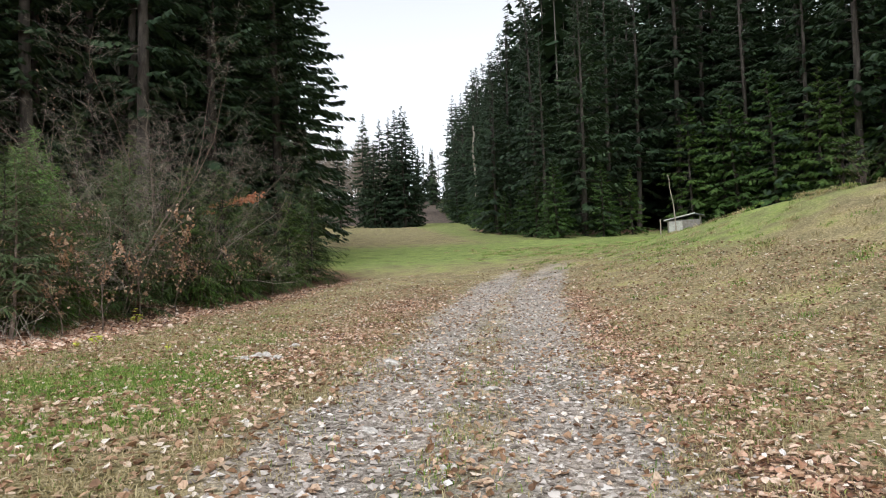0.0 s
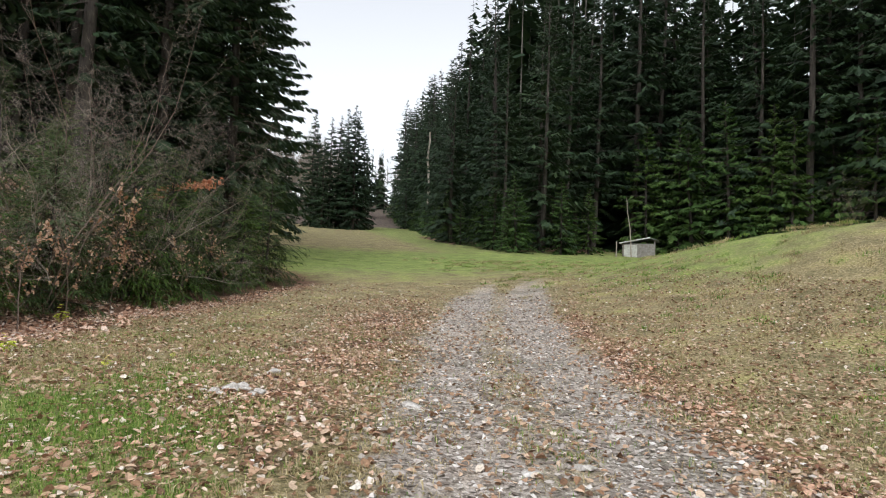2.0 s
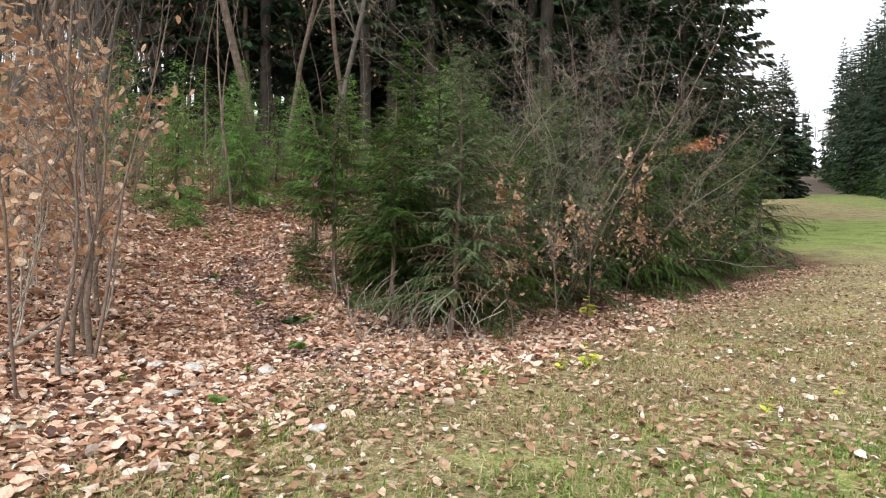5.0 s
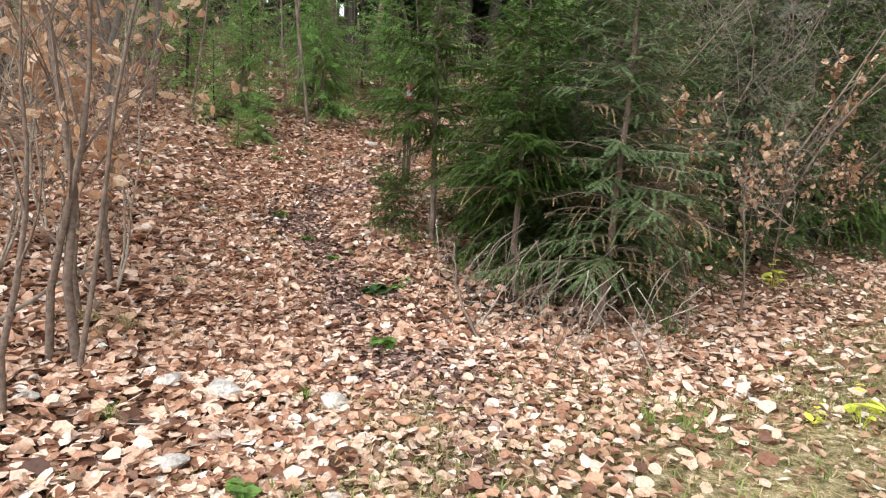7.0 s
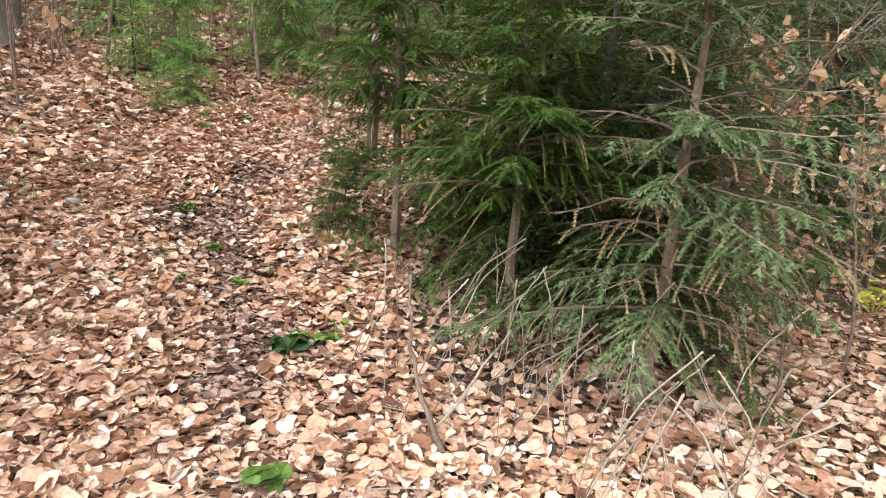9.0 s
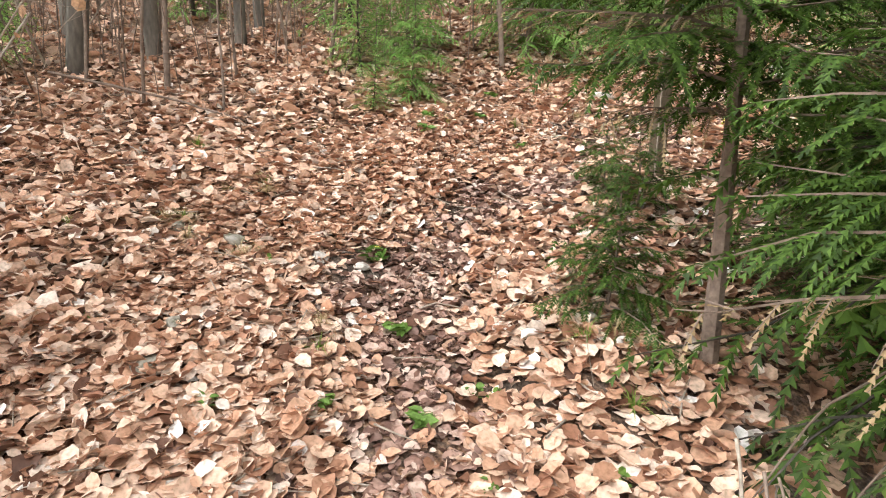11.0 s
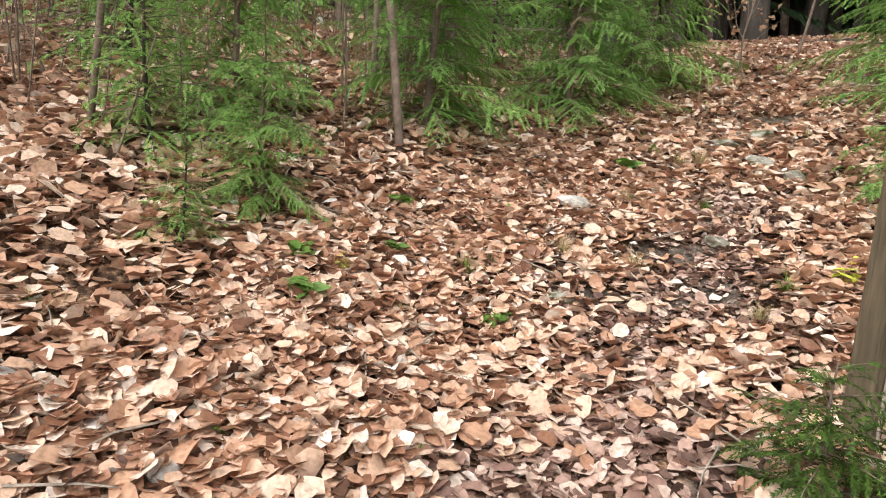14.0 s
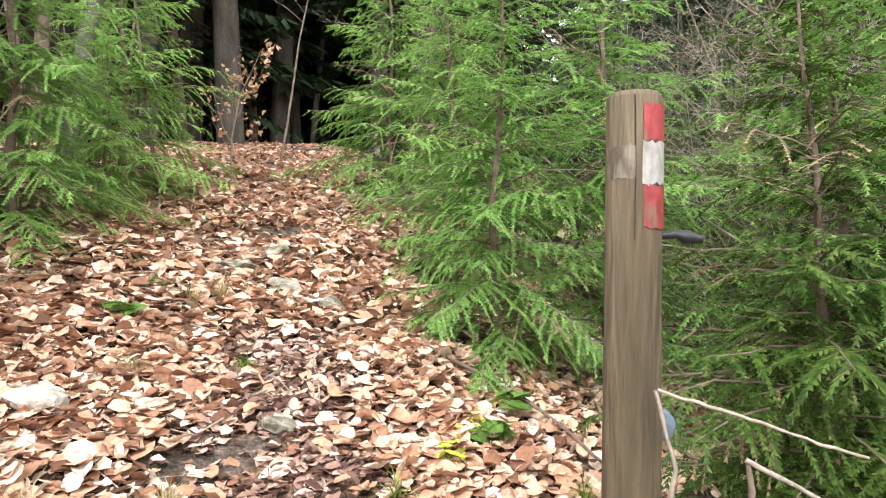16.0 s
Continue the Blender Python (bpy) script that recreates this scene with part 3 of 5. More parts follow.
# ---- woods ----
EDGE_R = [(85, 18), (62, 36), (48, 56), (40, 66), (26, 58), (19, 55), (18, 68), (19.5, 88), (22, 113), (25, 140), (26.5, 165), (29, 205)]


def along(line, gap, rows, rng, jitter=1.0):
    """Spots in rows behind a line, to its right as it is walked."""
    out = []
    for (ax, ay), (bx, by) in zip(line, line[1:]):
        ln = math.hypot(bx - ax, by - ay)
        nx, ny = (by - ay) / ln, -(bx - ax) / ln
        for row in rows:
            for i in range(max(1, int(ln / gap))):
                u = (i + rng.uniform(0.1, 0.9)) / max(1, int(ln / gap))
                d = row + rng.normal(0, jitter)
                out.append((ax + (bx - ax) * u + nx * d, ay + (by - ay) * u + ny * d))
    return out


rng = np.random.default_rng(5)


def spots(points, sizes, rng, sink=0.05, lean=0.02, grow=None):
    return [place(x, y, rng.uniform(0, 6.28), rng.uniform(*sizes) * (grow(x, y) if grow else 1), sink, rng.normal(0, lean)) for x, y in points]


def in_wood_r(p):
    return p[1] < 60 or p[0] > np.interp(p[1], [55, 68, 88, 113, 140, 165, 205], [18, 18, 19.5, 22, 25, 26.5, 29])


def fill(n, box, rng, keep, least):
    out = []
    for _ in range(n * 40):
        x, y = rng.uniform(box[0], box[1]), rng.uniform(box[2], box[3])
        if keep(x, y) and all((x - p) ** 2 + (y - q) ** 2 > least * least for p, q in out):
            out.append((x, y))
            if len(out) >= n:
                break
    return out


def edge_y(x):
    return np.interp(x, [17, 19, 26, 34, 40, 48, 62, 85, 110], [62, 55, 58, 65, 66, 56, 36, 18, 0])


back = fill(98, (18, 95, 10, 92), rng, lambda x, y: 2.5 < y - edge_y(x) < 26 and in_wood_r((x, y)), 4.2)
back += [p for p in along(EDGE_R[7:], 4.4, (3.5, 9), rng, 1.4) if in_wood_r(p)]
front = [p for p in along(EDGE_R, 3.0, (0.8,), rng, 0.8) if in_wood_r(p) and math.hypot(p[0] - 35, p[1] - 61) > 4.5]
for k in range(4):
    spread(lambda: tall_spruce(20 + k, 27, 4.5 + 0.3 * k, (0.26, 0.05, 0.16, 0.04)[k], None, "tall dark green forest spruce with drooping boughs", sprays=30, whorl=0.8, fine=0.5, wide=0.75), spots(back[k::4], (0.95, 1.4), rng, grow=lambda x, y: float(np.interp(x, [18, 24, 34, 44], [0.78, 0.84, 1.1, 1.3]))))
for k in range(3):
    spread(lambda: tall_spruce(40 + k, 9, 2.6 + 0.2 * k, 0.02, M_YOUNG, "young green spruce standing at the edge of the wood", group="young spruces at the edge", sprays=26, whorl=0.4, fine=0.5, wide=0.8), spots(front[k::3], (0.7, 1.25), rng, grow=lambda x, y: float(np.interp(x, [18, 26, 33, 40], [0.62, 0.75, 1.1, 1.6]))))
# edge of the left wood, big spruces
big = [(-2.2, 47), (-5.4, 40), (-8.2, 35.5), (-12.5, 30), (-7.5, 49), (-14, 38), (-17, 31), (-19, 24), (-2.6, 38), (-5.0, 33.0), (-20.5, 36)]
spread(lambda: tall_spruce(60, 34, 4.8, 0.05, M_SPRUCE, "huge dark spruce at the corner of the wood", group="big spruces", sprays=60, whorl=0.36, fine=0.4, wide=0.6), spots(big, (0.9, 1.05), rng, lean=0.01))
# far clump and far hillside
far = [(5.0, 128), (8.0, 131), (6.5, 130), (9.5, 128.5), (4.0, 131), (12.0, 130), (10.0, 134), (11, 127), (13.5, 133), (3, 134), (-12, 140), (25, 150), (20, 198), (14, 212), (-2, 132), (-8, 126)]
spread(lambda: tall_spruce(63, 20, 3.2, 0.05, M_SPRUCE, "dark spruce in the far clump across the meadow", group="far spruces", sprays=34, whorl=0.6, fine=0.6, wide=0.9), spots(far, (0.85, 1.25), rng))


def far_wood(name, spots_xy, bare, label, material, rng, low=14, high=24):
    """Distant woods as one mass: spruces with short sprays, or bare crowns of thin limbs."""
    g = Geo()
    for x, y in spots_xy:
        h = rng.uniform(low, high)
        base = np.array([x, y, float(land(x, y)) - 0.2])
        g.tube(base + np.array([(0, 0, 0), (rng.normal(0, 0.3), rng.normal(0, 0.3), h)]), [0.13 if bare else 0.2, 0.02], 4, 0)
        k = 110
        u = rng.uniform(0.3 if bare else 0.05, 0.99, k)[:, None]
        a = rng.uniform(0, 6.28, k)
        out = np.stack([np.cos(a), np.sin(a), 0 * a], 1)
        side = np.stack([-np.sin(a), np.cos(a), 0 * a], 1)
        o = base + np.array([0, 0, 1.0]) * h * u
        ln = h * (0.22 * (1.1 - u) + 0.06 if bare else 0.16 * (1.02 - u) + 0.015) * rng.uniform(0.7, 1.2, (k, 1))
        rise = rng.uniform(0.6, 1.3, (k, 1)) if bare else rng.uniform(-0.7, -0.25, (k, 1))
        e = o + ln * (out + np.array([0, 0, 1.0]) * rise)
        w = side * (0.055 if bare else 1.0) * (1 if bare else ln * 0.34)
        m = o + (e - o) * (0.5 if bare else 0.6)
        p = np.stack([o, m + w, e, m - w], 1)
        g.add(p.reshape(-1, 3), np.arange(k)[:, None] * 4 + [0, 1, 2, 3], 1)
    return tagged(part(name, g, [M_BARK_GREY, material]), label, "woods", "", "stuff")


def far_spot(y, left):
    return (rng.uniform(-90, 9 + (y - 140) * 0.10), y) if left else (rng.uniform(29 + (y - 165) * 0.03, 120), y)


# Mostly pale leafless trees, their grey standing in for haze over the far woods.
far_wood("far_bare_wood", [far_spot(y, True) for y in rng.uniform(140, 300, 420)] + [far_spot(y, False) for y in rng.uniform(158, 300, 160)], True, "distant hillside woods, leafless and pale grey to stand for mist", M_TWIG_PALE, rng)
far_wood("far_spruce_wood", [far_spot(y, True) for y in rng.uniform(160, 300, 25)] + [far_spot(y, False) for y in rng.uniform(165, 300, 40)] + [(rng.uniform(8, 75), y) for y in rng.uniform(230, 300, 30)], False, "dark spruce woods on the distant hillside", M_SPRUCE, rng)


def wood_behind(n, rng):
    out = []
    while len(out) < n:
        x, y = rng.uniform(28, 125), rng.uniform(18, 125)
        if 16 < y - edge_y(min(x, 110)) < 75 and in_wood_r((x - 8, y)):
            out.append((x, y))
    return out


deep_wood = far_wood("deep_spruce_wood", wood_behind(430, rng), False, "dense dark spruce woods behind the meadow edge", M_SPRUCE, rng, 32, 46)

# ---- left wood: stems and undergrowth ----
rng = np.random.default_rng(11)


def scatter(n, x0, x1, y0, y1, rng, keep, least=1.0):
    out = []
    for _ in range(n * 30):
        x, y = rng.uniform(x0, x1), rng.uniform(y0, y1)
        if keep(x, y) and all(math.hypot(x - a, y - b) > least for a, b in out):
            out.append((x, y))
        if len(out) >= n:
            break
    return out


def in_dark(x, y):
    """Where the left wood is spruce; past that line it is slender leafless trees."""
    return x > -1.6 - 0.62 * (y - 5.6)


def deep(x, y, d=4.0):
    return wood_edge(y) - x > d and line_gap(x, y, TRAIL) > 1.8


spots_left = [(rng.uniform(-48, -7), y) for y in rng.uniform(42, 85, 110)]
spots_left = [p for p in spots_left if in_dark(*p)]
far_wood("deep_spruce_wood", spots_left, False, "dense dark spruce woods on the slope", M_SPRUCE, rng, 26, 36)

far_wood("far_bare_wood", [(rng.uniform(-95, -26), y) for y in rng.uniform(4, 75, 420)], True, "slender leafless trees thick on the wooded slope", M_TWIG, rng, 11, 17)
stems = scatter(120, -44, -9, 7, 44, rng, lambda x, y: deep(x, y, 5.5) and math.hypot(x + 9, y - 14) > 4.5 and not (in_dark(x, y) and rng.random() < 0.5), 1.3)
spread(lambda: bare_tree(81, 15, "bare_tree", "slim grey leafless beech in the wood", "tree", "beeches in the wood", M_BARK_GREY, 1, 0.05, 0.35, 1.0, thick=0.0065, depth=2), spots(stems[0::2], (0.7, 1.3), rng, lean=0.04))
spread(lambda: bare_tree(82, 13, "bare_tree", "thin brown leafless tree in the wood", "tree", "beeches in the wood", M_TWIG, 1, 0.08, 0.3, 1.1, thick=0.0075, depth=2), spots(stems[1::2], (0.6, 1.3), rng, lean=0.05))
inner = scatter(30, -45, -8, 22, 50, rng, lambda x, y: in_dark(x, y) and deep(x, y, 4.5) and line_gap(x, y, TRAIL) > 2.2, 2.6) + [(-16, 24), (-14.5, 28), (-11, 27.5), (-7.2, 28.5), (-12.8, 25.5), (-10.5, 31), (-8.2, 33)]
spread(lambda: tall_spruce(84, 26, 3.2, 0.17, M_SPRUCE, "dark spruce with a bare lower trunk inside the wood", group="spruces in the wood", sprays=36, whorl=0.8, fine=0.5, wide=0.7), spots(inner, (0.8, 1.2), rng))
# Dark trunks on the slope, with high crowns added to shade its floor.
high = scatter(15, -34, -12, 9, 36, rng, lambda x, y: not in_dark(x, y) and deep(x, y, 7.0) and math.hypot(x + 9.5, y - 14) > 9.5, 3.6)
spread(lambda: tall_spruce(86, 25, 3.4, 0.52, M_SPRUCE, "spruce with a long bare trunk and a high crown", group="spruces in the wood", sprays=30, whorl=0.7, fine=0.5, wide=0.7), spots(high, (0.85, 1.15), rng))
# thicket of young firs along the edge
entry = [(-5.75, 13.95, 1.0, 0.4), (-7.1, 14.4, 1.0, 5.0)]
near_a = [(-3.35, 16.4, 1.0, 2.0), (-4.4, 15.2, 1.05, 0.7), (-7.35, 16.6, 0.72, 1.0), (-6.7, 15.6, 0.8, 4.0)]
near_b = [(-4.95, 13.75, 1.0, 3.1), (-2.5, 18.4, 1.1, 1.2), (-5.7, 15.9, 1.15, 2.5)]
near_a = [(min(x, float(wood_edge(y)) - 1.5), y, s, r) for x, y, s, r in near_a]
near_b = near_b[:1] + [(min(x, float(wood_edge(y)) - 1.5), y, s, r) for x, y, s, r in near_b[1:]]
bright = [(-8.0, 18.6, 0.8, 4.0), (-6.6, 17.4, 1.05, 1.0), (-6.9, 16.6, 0.8, 2.2), (-8.05, 20.2, 1.0, 1.2), (-8.3, 22.4, 1.05, 3.0), (-7.2, 19.0, 1.1, 0.2), (-5.6, 17.6, 1.1, 3.0), (-11.7, 17.6, 0.85, 1.0), (-11.25, 19.4, 0.9, 2.0), (-11.3, 21.6, 1.0, 0.5), (-12.3, 16.3, 0.75, 3.0), (-10.95, 20.5, 0.45, 4.0), (-11.35, 15.75, 0.36, 5.0), (-12.9, 18.8, 0.95, 0.3)]
spread(lambda: young_fir(91, 3.5, 1.3, 1.3, M_NEEDLE_OLIVE_SHADED, "bushy green young fir with drooping sprays beside the path", 0.2, gap=0.14, start=0.31), [place(x, y, r, s) for x, y, s, r in entry])
spread(lambda: young_fir(90, 3.5, 1.35, 0.8, M_NEEDLE_OLIVE_SHADED, "bushy olive-green young fir at the wood edge", 0.15), [place(x, y, r, s) for x, y, s, r in near_a])
spread(lambda: young_fir(92, 3.9, 1.30, 0.75, M_NEEDLE_GREY, "dull grey-green young fir with dry lower twigs", 0.3, gap=0.14, start=0.17), [place(x, y, r, s) for x, y, s, r in near_b])
spread(lambda: young_fir(93, 3.5, 1.30, 0.85, M_NEEDLE_BACKLIT, "green young fir behind the way post, brightened as if backlit", 0.12), [place(x, y, r, s) for x, y, s, r in bright])
spread(lambda: young_fir(99, 0.8, 0.62, 1.25, M_NEEDLE_OLIVE_SHADED, "low spreading fir seedling beside the path", 0.1, "low firs by the path", 0.1, 0.12, 5), [place(x, y, r, s) for x, y, s, r in ((-8.52, 15.41, 0.62, 0.5), (-8.12, 15.26, 0.7, 2.0), (-7.6, 14.35, 0.8, 4.0))])
rest = [(-5.4, 14.8), (-6.3, 15.3), (-1.7, 20.3), (-0.9, 22.3), (-0.2, 24.4), (0.5, 26.5), (1.1, 28.3), (0.2, 30.0), (-3.9, 18.0), (-3.2, 20.4), (-2.4, 22.6), (-1.9, 25.0), (-1.0, 27.4), (-5.0, 19.6), (-4.4, 22.0), (-6.0, 22.6), (-3.6, 24.8), (-2.6, 28.0), (-7.6, 23.6), (-6.4, 25.6)]
rest = [(min(x, float(wood_edge(y)) - 1.25), y) for x, y in rest]
for k, m in enumerate((M_NEEDLE_DARK, M_NEEDLE_OLIVE_SHADED)):
    spread(lambda: young_fir(95 + k, 3.6, 1.45, 0.6, m, "dark green young fir in the thicket at the wood edge", 0.1, gap=0.2), [place(x, y, rng.uniform(0, 6.3), rng.uniform(0.95, 1.35)) for x, y in rest[k::2]])
inside = [(-12.6, 20.2, 0.75), (-11.6, 21.8, 0.6), (-14.2, 16.6, 0.85), (-12.3, 15.6, 0.45), (-15.5, 19.5, 0.9), (-13.6, 22.5, 0.8), (-16.5, 15.0, 0.7), (-14.8, 12.2, 0.6), (-13.0, 10.4, 0.75), (-17.0, 22.0, 0.9),  (-11.2, 15.15, 0.2), (-7.9, 22.4, 0.6), (-16.8, 17.6, 1.0), (-18.5, 20.0, 1.1), (-19.5, 16.5, 1.1), (-15.6, 10.0, 1.0), (-18.0, 12.0, 1.1), (-14.6, 20.8, 0.9)]
spread(lambda: young_fir(98, 3.4, 1.35, 0.42, M_NEEDLE_BACKLIT, "green young fir growing among fallen leaves, in the backlit needle tone", 0.08, "young firs inside the wood", 0.22), [place(x, y, rng.uniform(0, 6.3), s) for x, y, s in inside])
# bare shrubs and saplings
hazel = [(-4.1, 17.6, 1.1), (-2.9, 20.6, 1.0), (-5.0, 20.0, 1.25), (-2.2, 24.0, 0.75), (-3.9, 23.4, 0.95), (20.5, 20.6, 0.3), (22.5, 19.5, 0.22)]
spread(lambda: bare_tree(101, 7.2, "hazel_shrub", "leafless many-stemmed shrub with fine grey-brown twigs", "shrub", "bare shrubs", M_TWIG, 5, 0.2, 0.12, 0.95, thick=0.0031, depth=3, wob=0.16, droop=0.6, twig_bark=M_TWIG_PALE), [place(x, y, rng.uniform(0, 6.3), s) for x, y, s in hazel])
spread(lambda: bare_tree(102, 5.2, "hazel_shrub", "arching leafless shrub with pale bent branches", "shrub", "bare shrubs", M_TWIG_PALE, 4, 0.42, 0.15, 1.05, thick=0.0042, depth=3, wob=0.2, droop=0.8, twig_bark=M_TWIG_PALE), [place(x, y, r, s) for x, y, s, r in ((-4.5, 18.7, 1.0, 0.4), (-3.4, 20.9, 0.95, 2.0), (-5.2, 17.2, 0.9, 4.0))])
beech = [(-3.7, 15.5, 0.75), (-3.5, 17.4, 0.8), (-4.9, 15.0, 0.85), (-3.0, 18.8, 0.7), (-2.5, 20.2, 0.8), (-1.9, 21.6, 0.7), (-4.1, 14.4, 0.6), (-4.5, 16.2, 0.95), (-1.0, 24.0, 0.8), (-3.6, 19.6, 1.1), (-10.3, 22.6, 0.7)]
spread(lambda: bare_tree(103, 3.6, "beech_sapling", "beech sapling holding withered coppery leaves", "sapling", "leafy beech saplings", M_TWIG, 1, 0.15, 0.2, 1.0, 240, thick=0.006, depth=2), [place(x, y, rng.uniform(0, 6.3), s) for x, y, s in beech])
bush = [(-12.0, 11.6, 1.2), (-11.4, 9.6, 1.2), (-13.4, 11.0, 1.3), (-10.2, 9.0, 1.1), (-14.6, 12.9, 1.2), (-8.1, 10.9, 0.95), (-8.9, 10.3, 1.05), (-7.9, 9.7, 0.9), (-9.6, 11.3, 1.1), (-10.6, 10.6, 1.2)]
spread(lambda: bare_tree(105, 3.3, "beech_bush", "young beech bush thick with copper-brown withered leaves", "shrub", "copper beech bushes", M_TWIG_PALE, 3, 0.25, 0.12, 1.0, 340, thick=0.0055, depth=2, leaf_size=0.07, wob=0.15), [place(x, y, rng.uniform(0, 6.3), s) for x, y, s in bush])


def orange_beech():
    """A leaning beech stem whose top limb lies level and holds a flat fan of orange leaves."""
    r = np.random.default_rng(107)
    thing = empty("beech_sapling", "leaning slender beech with a level spray of orange leaves", "sapling")
    g, tw, lf = Geo(), Geo(), Geo()
    stem = np.array([(0, 0, -0.05), (0.1, 0, 0.9), (0.25, 0.05, 1.8), (0.55, 0.1, 2.5), (1.0, 0.2, 2.85), (1.7, 0.3, 3.05), (2.3, 0.4, 3.2)])
    g.tube(stem, np.linspace(0.03, 0.005, 7), 6)
    ends = []
    for u in np.linspace(0.55, 1.0, 16):
        o = np.array([np.interp(u * 6, range(7), stem[:, j]) for j in range(3)])
        d = unit([r.uniform(0.2, 0.9), r.choice([-1, 1]) * r.uniform(0.3, 1), r.uniform(-0.25, 0.3)]) * r.uniform(0.3, 0.75)
        tw.tube([o, o + d * 0.5, o + d + [0, 0, -0.05]], [0.006, 0.004, 0.0015], 3)
        ends.append(o + d * r.uniform(0.15, 1.05, (26, 1)) + r.normal(0, 0.055, (26, 3)))
    lf.add(*leaf_cloud(r, np.concatenate(ends), 0.075, (0, 0, 0.6), 0.7, 0.3, 1.5))
    part("trunk", g, M_TWIG, thing, "", True)
    part("twig_spray", tw, M_TWIG, thing)
    part("foliage", lf, M_LEAF_ORANGE, thing, "bright orange withered leaves")["kind"] = "stuff"
    return thing


orange_beech().matrix_basis = place(-3.9, 22.8, 0.15, 1.0)
thin = [(-7.25, 10.2, 0.9), (-6.9, 9.2, 0.8), (-12.4, 13.3, 0.9), (-12.9, 14.4, 0.8), (-13.6, 13.0, 1.0), (-11.9, 13.9, 0.6), (-10.9, 21.8, 1.0), (-11.8, 23.3, 1.1), (-9.9, 24.6, 1.0), (-8.3, 22.0, 0.9), (-13.3, 15.2, 0.9), (-14.6, 14.0, 1.2)] + [(x, y, rng.uniform(0.7, 1.6)) for x, y in scatter(55, -28, -11.2, 8.5, 24, rng, lambda x, y: deep(x, y, 4.5) and math.hypot(x + 9.5, y - 14) > 3.2, 0.9)]
spread(lambda: bare_tree(109, 4.5, "sapling", "thin leafless sapling rising from the leaf litter", "sapling", "thin saplings", M_TWIG, 1, 0.12, 0.3, 0.6, 6, thick=0.0048, depth=2), [place(x, y, rng.uniform(0, 6.3), s) for x, y, s in thin])
brown_stems = [(-7.36, 10.26, 0.36), (-7.5, 10.15, 0.3), (-8.3, 11.1, 0.34), (-7.9, 10.6, 0.26), (-6.95, 9.6, 0.24)]
spread(lambda: bare_tree(112, 11, "sapling", "slim brown-grey leafless stem at the wood entrance", "sapling", "stems at the entrance", M_TWIG, 1, 0.1, 0.3, 1.0, thick=0.009, depth=2), [place(x, y, rng.uniform(0, 6.3), s, 0.06) for x, y, s in brown_stems])
pale_stems = [(-14.4, 13.9, 1.0), (-16.4, 13.3, 1.2), (-18.8, 12.6, 1.5), (-14.1, 14.9, 0.75), (-15.2, 15.6, 0.9), (-17.5, 14.8, 1.2), (-13.3, 12.1, 0.9)]
spread(lambda: bare_tree(111, 11, "beech_tree", "grey smooth-barked young beech standing in leaves", "tree", "young beeches", M_BARK_GREY, 1, 0.04, 0.35, 0.9, thick=0.0095, depth=2), [place(x, y, rng.uniform(0, 6.3), s, 0.06) for x, y, s in pale_stems])


# ---- stones ----
def rock(seed, size, flat, name="stone", label="", group="", material=None):
    rng = np.random.default_rng(seed)
    bm = bmesh.new()
    bmesh.ops.create_icosphere(bm, subdivisions=2, radius=size / 2)
    off = Vector(rng.uniform(-50, 50, 3))
    cuts = [(Vector(unit(rng.normal(0, 1, 3))), size * rng.uniform(0.26, 0.40)) for _ in range(6)]
    for v in bm.verts:
        for n, d in cuts:
            e = v.co.dot(n) - d
            if e > 0:
                v.co -= n * e
        v.co += v.co.normalized() * noise.noise(v.co * 3.2 / size + off) * size * 0.09
        v.co.z *= flat
    me = bpy.data.meshes.new(name)
    bm.to_mesh(me)
    bm.free()
    me.materials.append(material or M_STONE)
    return tagged(new(name, me), label, "stone", group)


def rocks(builds, where, lift=0.25):
    for (x, y, s), b in zip(where, builds):
        b.matrix_basis = Matrix.LocRotScale(at_land(x, y, s * lift * 0.5), Euler((random.uniform(-.3, .3), random.uniform(-.3, .3), random.uniform(0, 6.3))), None)


heap = [(0.55, 9.72, 0.17), (0.72, 9.86, 0.22), (0.90, 9.80, 0.16), (0.83, 9.98, 0.20), (1.05, 9.70, 0.17), (0.64, 9.58, 0.13), (0.98, 9.58, 0.12), (1.14, 11.14, 0.20), (0.42, 9.85, 0.11)]
rocks([rock(200 + i, s, 0.6, "stone", "pale limestone lying in the meadow grass", "stones in the meadow") for i, (x, y, s) in enumerate(heap)], heap)
flat_stones = [(2.77, 9.34, 0.28), (3.79, 7.0, 0.22), (5.34, 9.0, 0.2), (3.3, 6.9, 0.2), (4.3, 8.3, 0.18), (2.4, 5.6, 0.18), (3.0, 12.4, 0.25), (4.9, 6.2, 0.15), (2.9, 4.3, 0.14)]
rocks([rock(220 + i, s, 0.3, "stone", "flat worn stone set in the gravel track", "stones in the track") for i, (x, y, s) in enumerate(flat_stones)], flat_stones, 0.1)
white = [(-6.35, 10.65, 0.26), (-6.72, 10.5, 0.24), (-5.7, 10.95, 0.22), (-5.27, 8.75, 0.2), (-5.24, 9.22, 0.18), (-4.2, 9.6, 0.15), (-5.9, 9.9, 0.2), (-10.21, 17.38, 0.26), (-10.32, 17.5, 0.17), (-9.1, 13.5, 0.13), (-7.1, 9.8, 0.17), (-5.0, 10.1, 0.14)]
rocks([rock(240 + i, s, 0.5, "stone", "whitish limestone lying among fallen leaves", "pale stones in the leaves") for i, (x, y, s) in enumerate(white)], white)
